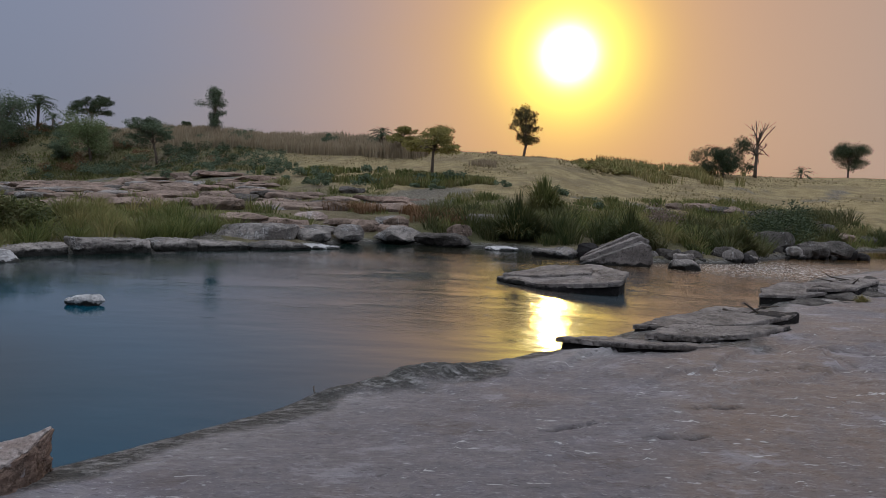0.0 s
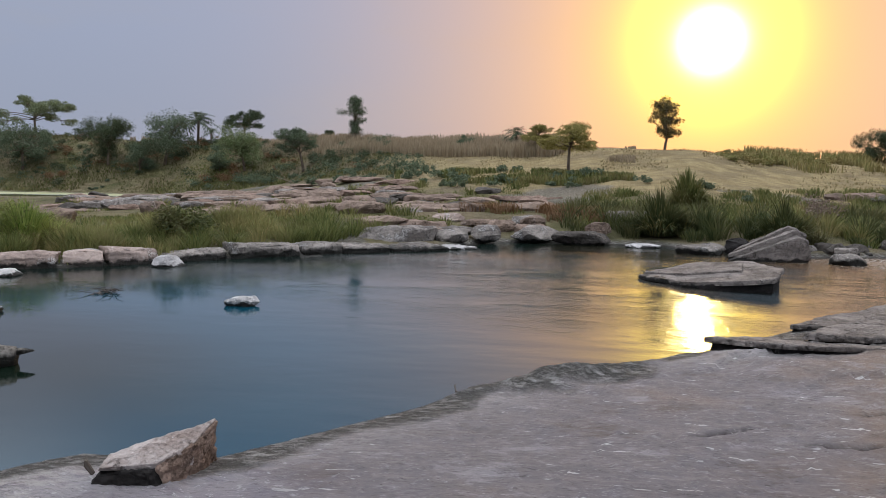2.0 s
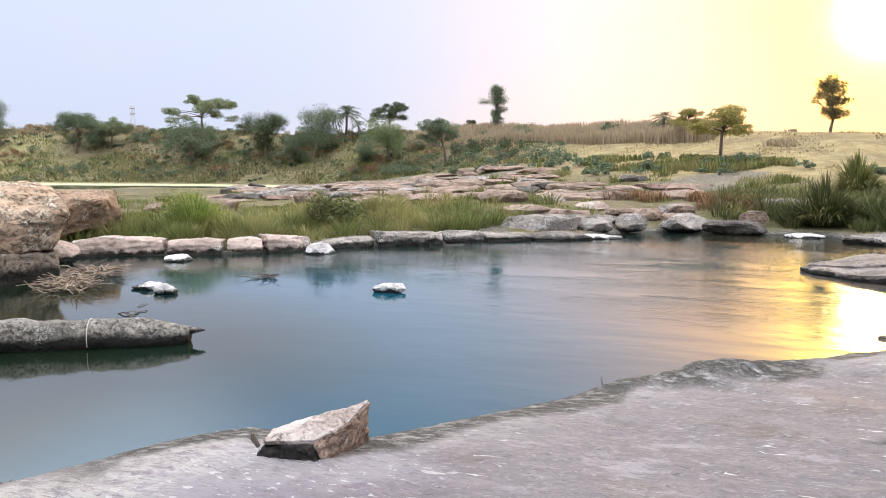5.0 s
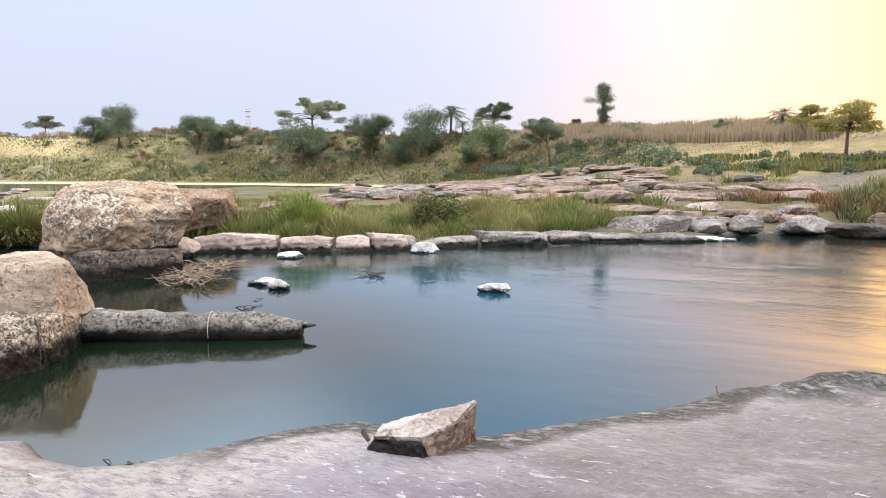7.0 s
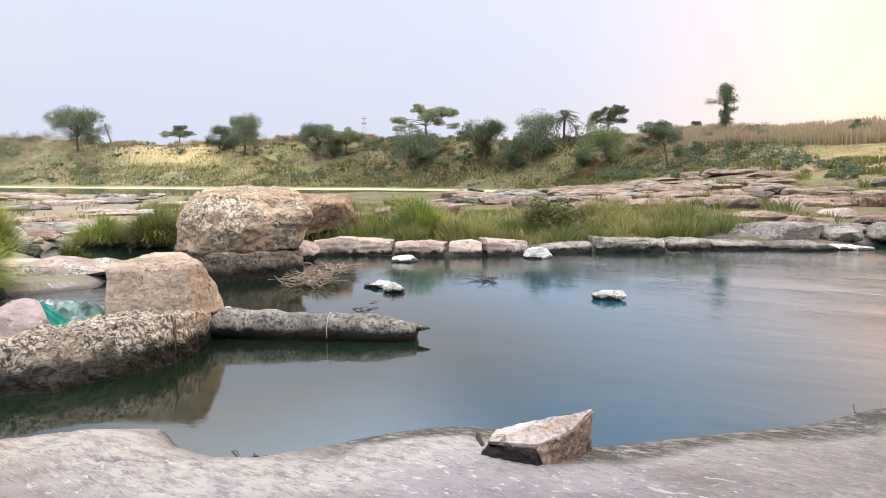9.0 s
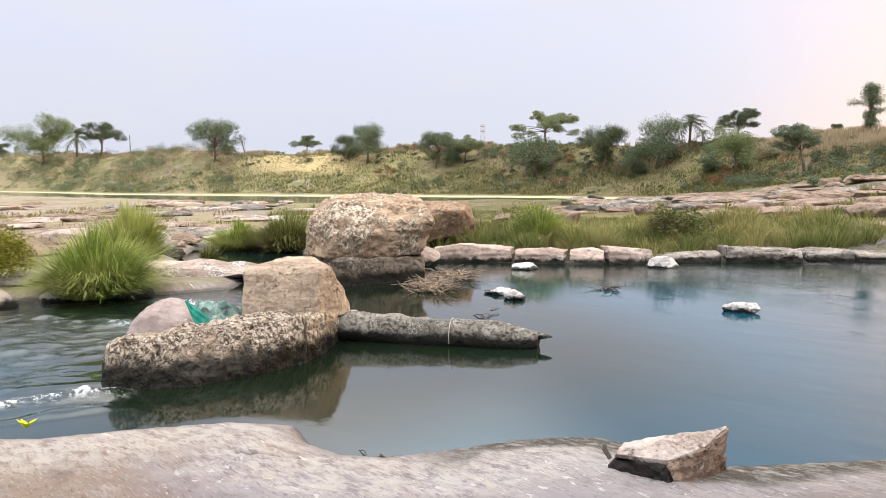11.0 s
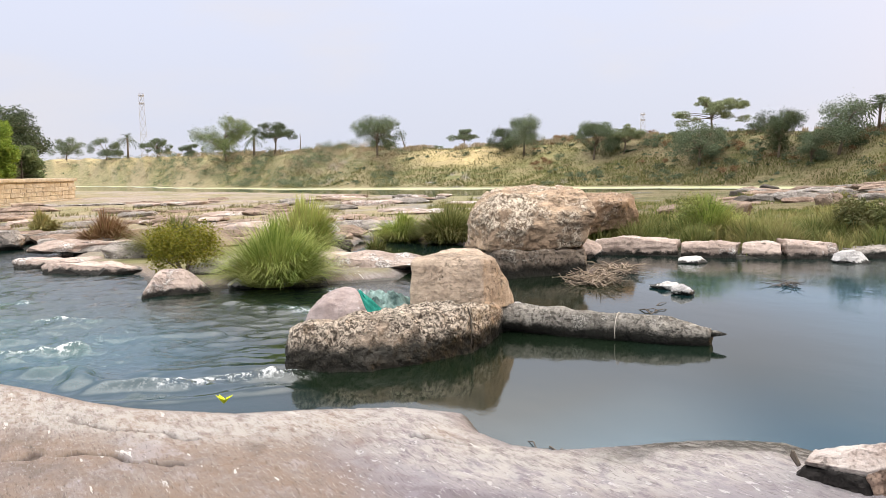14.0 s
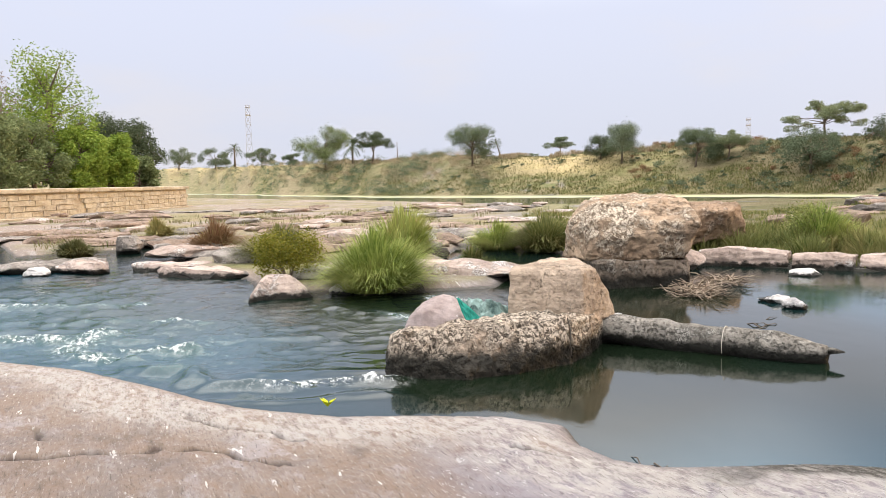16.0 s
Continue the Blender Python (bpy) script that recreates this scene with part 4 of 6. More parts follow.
    bmesh.ops.solidify(bm, geom=bm.faces[:], thickness=0.012)
    me = bpy.data.meshes.new("cloth")
    bm.to_mesh(me)
    bm.free()
    me.materials.append(MAT["bag"])
    ob = thing("wadded_cloth", "faded dark green wadded cloth caught between the stones", "cloth", mesh=me)
    ob.matrix_world = pose(-7.52, 3.52, 0.16, 10, -8, 60) @ Matrix.Diagonal((1.3, 1.1, 0.72, 1))
    bm = bmesh.new()
    bmesh.ops.create_grid(bm, x_segments=8, y_segments=14, size=0.5)
    for v in bm.verts:
        u, w = v.co.x, v.co.y + 0.5
        v.co = (-6.93 - 0.16 * w + 0.03 * noise.noise(Vector((u * 4, w * 3, 1))), 3.17 + u * (0.20 - 0.17 * w) - 0.12 * w, 0.33 + 0.24 * w)
    bmesh.ops.solidify(bm, geom=bm.faces[:], thickness=0.01)
    me2 = bpy.data.meshes.new("teal_cloth")
    bm.to_mesh(me2)
    bm.free()
    me2.materials.append(MAT["teal"])
    thing("teal_cloth", "teal green rag hanging between boulder and slab", "cloth", mesh=me2)
    # fallen pillar
    start, end = Vector((-6.85, 4.62, 0.13)), Vector((-4.98, 5.83, 0.07))
    pts, rad = [], []
    for i in range(25):
        t = i / 24
        pts.append(start.lerp(end, t))
        rad.append(0.165 * (1 if t < 0.84 else 1 - 0.45 * ((t - 0.84) / 0.16) ** 1.5))
    v, f = tube(pts, rad, 18)
    v = [p + 0.03 * noise.noise_vector(p * 4) + 0.02 * noise.noise_vector(p * 13) for p in v]
    log = thing("fallen_pillar", "fallen grey concrete pillar with a broken end in the water", "pillar")
    part("shaft", mesh_from("shaft", v, f, "concrete", True), log)
    v, f = tube([(-5.06, 5.80, 0.10), (-4.93, 5.87, 0.115), (-4.86, 5.92, 0.11)], [0.05, 0.03, 0.006], 6)
    part("broken_spike", mesh_from("broken_spike", v, f, "concrete"), log)
    ring = [start.lerp(end, 0.595) + Vector((0.543 * 0.175 * math.cos(t), -0.84 * 0.175 * math.cos(t), 0.172 * math.sin(t))) for t in np.linspace(-0.4, 3.5, 14)]
    v, f = tube(ring, [0.0045] * 14, 5)
    rope = thing("rope", "pale rope tied round the fallen pillar", "rope", mesh=mesh_from("rope", v, f, "rope"))
    ring = [Vector((-6.17 + 0.055 * min(1, i / 3), 3.765 + 0.004 * math.sin(i), 0.44 - 0.04 * i)) for i in range(10)]
    v, f = tube(ring, [0.006] * 10, 5)
    thing("rope", "dark frayed rope hanging over the cracked slab", "rope", mesh=mesh_from("rope", v, f, "dark_twig"))
    stone("pebble", "small white stone wedged between slab and pillar", (-6.72, 4.79, 0.22), (0.10, 0.08, 0.09), 0, "pale", 3, cuts=3, category="stone")


front_group()


def wedge():
    ob = thing("wedge_stone", "pointed pinkish rock with a limed top on the shelf edge", "rock")
    cap = [(-2.44, 3.40, 0.205), (-2.47, 3.43, 0.17), (-2.17, 3.50, 0.215), (-2.15, 3.53, 0.15), (-2.08, 3.70, 0.10), (-2.06, 3.70, 0.27), (-2.05, 3.92, 0.33), (-2.08, 3.97, 0.28), (-2.52, 3.62, 0.20), (-2.54, 3.66, 0.12), (-2.30, 3.46, 0.18), (-2.16, 4.0, 0.10), (-2.2, 3.8, 0.285)]
    part("cap", hull_mesh("cap", cap, "limed", 61, 0.016, 44, 0.004, 0.012, 0.8, 22), ob, "limed grey and pinkish top")
    face = [(-2.165, 3.49, 0.205), (-2.12, 3.52, 0.01), (-2.05, 3.70, 0.262), (-2.06, 3.74, 0.02), (-2.037, 3.92, 0.322), (-2.08, 3.97, 0.05), (-2.2, 3.6, 0.15), (-2.15, 3.9, 0.2), (-2.15, 3.6, 0.01), (-2.15, 3.95, 0.03)]
    part("broken_side", hull_mesh("broken_side", face, "ruddy", 63, 0.03, 30, 0.006, 0.02, 0.9, 22), ob, "ruddy brown broken side")
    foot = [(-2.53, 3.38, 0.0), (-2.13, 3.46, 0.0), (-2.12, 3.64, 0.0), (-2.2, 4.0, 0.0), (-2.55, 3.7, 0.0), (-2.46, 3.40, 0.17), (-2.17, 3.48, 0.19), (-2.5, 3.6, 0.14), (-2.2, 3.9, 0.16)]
    part("foot", hull_mesh("foot", foot, "black", 62, 0.035, 34, 0.0, 0.02, 0.9), ob, "near-black undercut foot")
    v, f = tube([(-2.47, 3.40, 0.17), (-2.50, 3.39, 0.22), (-2.495, 3.38, 0.25)], [0.012, 0.016, 0.008], 6)
    thing("twig", "short dark twig beside the pointed rock", "twig", mesh=mesh_from("twig", v, f, "dark_twig"))


wedge()


def bedded(name, label, outline, low, top, thick, seed, inset, group=""):
    """A ledge whose pale top bed overhangs an undercut body, near-black with painted-in shade."""
    ob = thing(name, label, "rock", group=group)
    cx, cy = sum(p[0] for p in outline) / len(outline), sum(p[1] for p in outline) / len(outline)
    shrunk = []
    for x, y in outline:
        d = math.hypot(x - cx, y - cy)
        shrunk.append((x + (cx - x) / d * inset, y + (cy - y) / d * inset))
    rs = random.Random(seed)
    wide = []
    for (x, y), (u, v) in zip(outline, outline[1:] + outline[:1]):
        wide += [(x, y), ((x * 2 + u) / 3 + rs.uniform(-0.05, 0.05), (y * 2 + v) / 3 + rs.uniform(-0.05, 0.05)), ((x + u * 2) / 3 + rs.uniform(-0.05, 0.05), (y + v * 2) / 3 + rs.uniform(-0.05, 0.05))]
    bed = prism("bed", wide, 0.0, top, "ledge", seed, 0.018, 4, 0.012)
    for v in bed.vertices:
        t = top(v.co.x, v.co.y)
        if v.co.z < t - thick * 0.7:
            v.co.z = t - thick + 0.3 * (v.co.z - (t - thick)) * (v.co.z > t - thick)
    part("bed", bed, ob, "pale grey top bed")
    part("body", prism("body", shrunk, low, lambda x, y: top(x, y) - thick * 0.6, "black", seed + 40, 0.03, 5, 0.02), ob, "undercut body with its shade put into near-black colour")
    return ob


def bank_stones():
    # squared stones along the far waterline; ends of each from the plan
    run = [((-11.5, 10.35), (-10.15, 11.3), 0.34, "pink", 0.8), ((-10.1, 11.33), (-9.22, 11.85), 0.30, "pink", 0.7), ((-9.18, 11.95), (-8.62, 12.33), 0.34, "pink", 0.75), ((-8.55, 12.4), (-7.95, 13.1), 0.33, "pink", 0.75),
           ((-7.8, 13.2), (-7.15, 14.2), 0.20, "grey", 0.8), ((-7.05, 14.3), (-5.93, 15.25), 0.29, "grey", 0.8), ((-5.85, 15.35), (-5.25, 16.0), 0.24, "grey", 0.8), ((-5.2, 16.05), (-4.25, 16.6), 0.20, "grey", 0.9), ((-4.2, 16.75), (-3.0, 17.65), 0.15, "grey", 0.9)]
    for i, (a, b, h, mat, w) in enumerate(run):
        d = math.hypot(b[0] - a[0], b[1] - a[1])
        a, b = (a[0] + (b[0] - a[0]) * 0.012, a[1] + (b[1] - a[1]) * 0.012), (b[0] - (b[0] - a[0]) * 0.012, b[1] - (b[1] - a[1]) * 0.012)
        nx, ny = -(b[1] - a[1]) / d, (b[0] - a[0]) / d
        rs = random.Random(50 + i)
        c = [(a[0], a[1]), ((a[0] * 2 + b[0]) / 3, (a[1] * 2 + b[1]) / 3), ((a[0] + b[0] * 2) / 3, (a[1] + b[1] * 2) / 3), (b[0], b[1])]
        pts = []
        for k, (x, y) in enumerate(c):
            o = rs.uniform(-0.12, 0.06)
            hh = h + rs.uniform(-0.09, 0.03)
            pts += [(x + nx * o, y + ny * o, -0.3), (x + nx * (o + rs.uniform(-0.02, 0.05)), y + ny * (o + 0.02), hh * rs.uniform(0.5, 0.85)), (x + nx * (0.12 + o), y + ny * (0.12 + o), hh), (x + nx * w, y + ny * w, hh * 0.9), (x + nx * w, y + ny * w, -0.3)]
        me = hull_mesh("bank_stone", pts, mat, 50 + i, 0.022, 28, 0.015, 0.02, 0.7)
        thing("bank_stone", "worn squared stone block edging the far bank", "rock", group="squared stones of the bank", mesh=me)
    more = [(-4.5, 18.35, 0.0, 2.1, 1.0, 0.58, 28, "grey"), (-3.25, 18.95, 0.0, 0.95, 0.7, 0.5, 30, "grey"), (-2.45, 19.95, 0.0, 0.9, 0.8, 0.52, 25, "grey"), (-1.1, 20.7, 0.0, 1.7, 1.0, 0.5, 30, "grey"), (-2.2, 21.6, 0.1, 0.9, 0.7, 0.5, 0, "brown"),
            (0.05, 20.65, -0.1, 1.7, 1.2, 0.5, 20, "dark"), (0.55, 21.3, 0.15, 0.75, 0.6, 0.46, 20, "brown"), (-3.9, 22.2, 0.2, 1.3, 0.9, 0.5, 0, "pink"), (-3.0, 18.1, -0.1, 1.3, 0.6, 0.2, 30, "pale"), (2.95, 19.0, -0.08, 1.25, 0.8, 0.34, 0, "grey"), (1.7, 20.3, -0.08, 1.0, 0.6, 0.2, 10, "pale"),
            (-7.55, 12.75, -0.12, 0.65, 0.5, 0.34, 30, "pale"), (-11.2, 9.9, -0.1, 0.62, 0.6, 0.55, 30, "pink"), (-11.5, 9.5, -0.1, 0.5, 0.5, 0.35, 0, "grey"), (-9.3, 10.75, -0.1, 0.6, 0.35, 0.24, 35, "pale"), (-5.6, 15.2, -0.1, 0.7, 0.4, 0.14, 40, "grey")]
    for i, (x, y, z, a, b, c, turn, mat) in enumerate(more):
        stone("rock", {"pink": "pinkish sandstone rock", "grey": "grey weathered rock", "dark": "dark damp rock", "brown": "brown bedded rock", "pale": "pale limed rock"}[mat] + " at the river's far edge", (x, y, z), (a, b, c), turn, mat, 70 + i, box=3.2, rough=0.05, lay=0.03)
    rnd = random.Random(31)
    for i in range(15):
        t = rnd.random()
        x, y = -5.0 + 7.4 * t + rnd.uniform(-0.4, 0.4), 18.6 + 2.9 * min(1.0, t * 1.4) + rnd.uniform(-0.3, 2.2)
        k = rnd.uniform(0.5, 1.3)
        stone("rock", "flat weathered rock among the bank's grass", (x, y, max(float(land_height(np.array([x]), np.array([y]))[0][0]), 0.0) - 0.12), (k * 1.5, k * 0.8, rnd.uniform(0.3, 0.55)), rnd.uniform(0, 50), rnd.choice(("grey", "brown", "brown", "dark")), 230 + i, group="rocks of the far bank", box=4, cuts=7, rough=0.05, lay=0.04)
    # raft-like slab, leaning rock and ledge stones in the sunlit reach
    rise = lambda x, y: 0.05 + 0.112 * (x - 1.08) + 0.03 * (y - 13)
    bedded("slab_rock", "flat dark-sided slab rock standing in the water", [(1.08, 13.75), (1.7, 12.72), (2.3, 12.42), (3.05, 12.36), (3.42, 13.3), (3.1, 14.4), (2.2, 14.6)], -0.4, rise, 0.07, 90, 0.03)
    step = lambda x, y: rise(x, y) + 0.035
    part("upper_bed", prism("upper_bed", [(1.2, 13.8), (1.9, 13.25), (2.75, 13.25), (2.95, 14.2), (2.2, 14.5)], 0.0, step, "ledge", 89, 0.02, 6, 0.02), bpy.data.objects["slab_rock"])
    lean = thing("leaning_rock", "big leaning grey rock with a ribbed top", "rock")
    for k in range(4):
        y = 17.55 + 0.27 * k
        lift = (-0.08, 0.05, -0.02, 0.10)[k]
        pts = [(3.3 + 0.1 * k, y, -0.3), (4.85, y, -0.3), (3.35 + 0.1 * k, y + 0.3, -0.3), (4.9, y + 0.3, -0.3), (3.3 + 0.1 * k, y, 0.06 + lift), (4.78, y, 0.66 + lift), (5.02, y + 0.02, 0.58 + lift), (5.08, y, 0.1), (3.35 + 0.1 * k, y + 0.27, 0.06 + lift), (4.82, y + 0.26, 0.68 + lift), (5.05, y + 0.26, 0.58 + lift)]
        part("bed", hull_mesh("bed", pts, "ledge", 190 + k, 0.014, 26, 0.0, 0.03, 0.9), lean)
    stone("rock", "rounded grey boulder in the shallows", (5.85, 17.6, -0.15), (0.85, 0.7, 0.42), 10, "grey", 92, box=2.4)
    ledges = [("flat dark-edged ledge of layered sandstone", [(1.28, 7.78), (1.75, 7.40), (2.5, 7.42), (3.2, 7.8), (3.95, 8.6), (3.2, 8.8), (2.2, 8.45)], 0.02, 0.24, 0.0), ("upper bed of the layered sandstone ledge", [(2.3, 8.05), (2.9, 8.0), (3.8, 8.5), (4.4, 9.1), (3.7, 9.2), (2.7, 8.6)], 0.08, 0.22, 0.0),
              ("thin ledge of layered sandstone at the water", [(2.4, 8.95), (3.0, 8.95), (4.0, 9.7), (4.6, 10.5), (4.0, 10.5), (3.1, 9.7)], -0.1, 0.15, 0.03), ("thin bed of sandstone over the ledge", [(2.9, 8.7), (3.8, 8.9), (4.9, 9.9), (4.4, 10.2), (3.5, 9.5)], 0.05, 0.23, 0.02), ("broken dark ledge beside the shallow rapids", [(5.4, 12.4), (6.1, 12.3), (7.2, 13.2), (7.6, 14.2), (6.6, 14.1), (5.8, 13.3)], -0.2, 0.16, 0.04), ("broken sandstone bed beside the rapids", [(6.3, 12.6), (7.3, 12.9), (8.6, 14.4), (8.0, 14.6), (7.0, 13.7)], 0.0, 0.27, 0.02)]
    for i, (label, out, low, high, slope) in enumerate(ledges):
        x0, y0 = out[0]
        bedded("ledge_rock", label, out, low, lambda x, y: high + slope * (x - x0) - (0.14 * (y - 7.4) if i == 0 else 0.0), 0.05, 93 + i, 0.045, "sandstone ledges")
    rnd = random.Random(7)
    for i in range(120):
        t = rnd.random()
        x = 3.6 + 9.5 * t + rnd.uniform(-0.6, 0.6)
        y = 18.4 + 4.6 * t + rnd.uniform(-0.6, 1.0) + (0.0 if x < 9 else 1.0)
        s = 0.16 + 0.5 * rnd.random() ** 2
        stone("river_stone", "grey river stone among the shallows", (x, y, -0.1), (s * 1.3, s, s * 0.7 + 0.1), rnd.uniform(0, 180), rnd.choice(("grey", "dark", "dark", "black")), 100 + i, group="stones of the shallows", category="stone", box=2.5, cuts=4, rough=0.07)
    for i in range(16):
        t = rnd.random()
        x, y = 6.5 + 4.0 * t + rnd.uniform(-0.4, 0.4), 12.9 + 4.2 * t + rnd.uniform(-0.8, 0.2)
        s = rnd.uniform(0.3, 0.8)
        stone("ledge_rock", "broken layered rock beside the rapids", (x, y, -0.03), (s * 1.8, s, 0.14 + 0.15 * rnd.random()), rnd.uniform(10, 60), rnd.choice(("grey", "dark")), 160 + i, group="broken ledges", box=4, cuts=5, rough=0.06)


bank_stones()


def left_stones():
    pts = [(-11.84, 1.70, -0.2), (-11.72, 2.72, -0.2), (-12.7, 1.9, -0.2), (-12.6, 2.8, -0.2), (-11.84, 1.72, 0.05), (-11.72, 2.70, 0.05), (-11.96, 1.98, 0.33), (-12.1, 2.33, 0.37), (-11.98, 2.50, 0.29), (-12.4, 2.1, 0.33), (-12.4, 2.5, 0.3), (-11.86, 1.88, 0.22)]
    thing("rock", "pinkish trapezoid rock with pale streaks in the river", "rock", mesh=hull_mesh("rock", pts, "pink", 200, 0.025, 20, edge=0.04))
    lst = [(-11.9, 3.25, 0.5, 0.35, 0.2, "pale"), (-11.3, 4.15, 0.7, 0.4, 0.16, "grey"), (-15.8, 1.5, 2.6, 0.9, 0.22, "pink"), (-17.5, 1.0, 2.2, 0.9, 0.2, "pink"), (-19.0, -1.5, 2.8, 1.3, 0.26, "grey"), (-18.2, -0.7, 1.6, 0.8, 0.3, "pink"), (-18.0, -1.6, 0.55, 0.4, 0.2, "pale"), (-22.6, 0.3, 0.8, 0.7, 0.55, "grey"), (-22.0, 1.2, 0.7, 0.5, 0.3, "grey"), (-20.8, 1.6, 0.8, 0.6, 0.35, "pink"), (-19.6, 2.1, 0.9, 0.7, 0.4, "dark"),
           (-12.6, 5.6, 3.2, 1.2, 0.34, "pink"), (-17.2, 2.4, 1.2, 0.9, 0.45, "grey"), (-17.6, 6.9, 1.4, 0.9, 0.3, "grey"), (-19.2, 7.4, 1.7, 1.0, 0.35, "pink"), (-20.6, 9.2, 2.2, 1.3, 0.4, "grey"), (-18.6, 7.6, 0.6, 0.5, 0.5, "pale"), (-21.5, 6.6, 2.6, 1.4, 0.45, "pink"), (-16.2, 6.7, 0.9, 0.5, 0.3, "dark"), (-14.2, 4.4, 1.6, 1.1, 0.3, "pink"), (-13.2, 3.1, 0.9, 0.7, 0.4, "grey")]
    for i, (x, y, a, b, c, mat) in enumerate(lst):
        stone("shelf_rock", {"pink": "low pinkish sandstone rock", "grey": "low grey rock", "dark": "low dark damp rock", "pale": "low pale limed rock"}[mat] + " in the shallow channel", (x, y, -0.12), (a, b, c + 0.12), 60 + 25 * math.sin(i * 2.1), mat, 210 + i, box=3.4, cuts=8, rough=0.045, lay=0.025)
    for x, y, a, b, c in ((-4.4, 9.2, 0.5, 0.26, 0.13), (-7.15, 7.95, 0.36, 0.26, 0.13), (-7.6, 8.15, 0.6, 0.3, 0.10)):
        stone("white_stone", "small white limed stone breaking the water", (x, y, -0.03), (a, b, c + 0.03), 12, "pale", int(x * 9), group="white stones in the pool", category="stone", box=2.4, cuts=9, rough=0.11)
    rnd = random.Random(12)
    # bedded outcrop between the grass and the far pool
    for i in range(140):
        az = rnd.uniform(11, 38) if i < 126 else rnd.uniform(3, 11)
        rr = rnd.uniform(30, min(47.0, 0.93 * float(np.interp(az, [k[0] for k in LAND], [k[3] for k in LAND])))) if az > 13 else rnd.uniform(25, 33)
        x, y = -math.sin(radians(az)) * rr, math.cos(radians(az)) * rr
        z = float(land_height(np.array([x]), np.array([y]))[0][0])
        s = rnd.uniform(0.5, 1.7)
        stone("outcrop_rock", "bedded brownish sandstone of the low outcrop", (x, y, z - 0.12), (s * 1.8, s * 0.9, rnd.uniform(0.22, 0.45)), az + rnd.uniform(-30, 30), rnd.choice(("brown", "brown", "ruddy", "brown", "grey", "dark")), 300 + i, group="rocks of the outcrop", box=5, cuts=5, rough=0.05, lay=0.06)
    # rocks that show among the bank's grass
    for i in range(12):
        az, rr = rnd.uniform(16, 42), rnd.uniform(19, 28)
        x, y = -math.sin(radians(az)) * rr, math.cos(radians(az)) * rr
        z = float(land_height(np.array([x]), np.array([y]))[0][0])
        s = rnd.uniform(0.5, 1.1)
        stone("bench_rock", "brown rock half sunk in the bank's grass", (x, y, z - 0.1), (s * 1.7, s, rnd.uniform(0.35, 0.6)), az + rnd.uniform(-30, 30), "brown", 700 + i, group="rocks among the bank's grass", box=3, cuts=6, rough=0.05, lay=0.03)
    for i in range(13):
        az = (-17.6, -18.4, -19.4, -20.2, -21.3, -22.3, -23.2, -24.0, -25.6, -26.6, -27.4, -28.4, -30.0)[i]
        rr = 33 + 1.2 * rnd.random()
        x, y = -math.sin(radians(az)) * rr, math.cos(radians(az)) * rr
        z = float(land_height(np.array([x]), np.array([y]))[0][0])
        s = rnd.uniform(0.7, 1.2)
        stone("field_rock", "low dark brown rock at the field's edge", (x, y, z - 0.15), (s * 1.5, s, rnd.uniform(0.35, 0.65)), rnd.uniform(0, 90), rnd.choice(("brown", "dark")), 420 + i, group="rocks at the field's edge", box=2.4, cuts=6, rough=0.07)
    for az, rr, a, h in ((-24.2, 26.2, 1.9, 0.75), (-26.6, 25.6, 1.3, 0.55), (-28.2, 26.5, 1.5, 0.6)):
        x, y = -math.sin(radians(az)) * rr, math.cos(radians(az)) * rr
        stone("rock", "big dark rock half hidden by the bank's grass", (x, y, 0.0), (a, 0.9, h), -az, "dark", int(-az * 3), box=3, cuts=8, rough=0.06)
    # low rocks strewn over the rocky flat
    for i in range(130):
        az, rr = rnd.uniform(57, 97), 19 + 36 * rnd.random() ** 1.4
        x, y = -math.sin(radians(az)) * rr, math.cos(radians(az)) * rr
        z = float(land_height(np.array([x]), np.array([y]))[0][0])
        if z < 0.0:
            continue
        s = rnd.uniform(0.5, 1.5)
        stone("flat_rock", "low bedded rock on the rocky river flat", (x, y, z - 0.1), (s * rnd.uniform(1.4, 3.0), s, rnd.uniform(0.15, 0.3) + 0.08), az + rnd.uniform(-18, 18), rnd.choice(("brown", "brown", "pink", "grey")), 520 + i, group="rocks of the river flat", box=5, cuts=6, rough=0.045, lay=0.04)


left_stones()

# ---- plants ----


def ground_at(x, y):
    return land_height(np.asarray(x, float), np.asarray(y, float))[0]


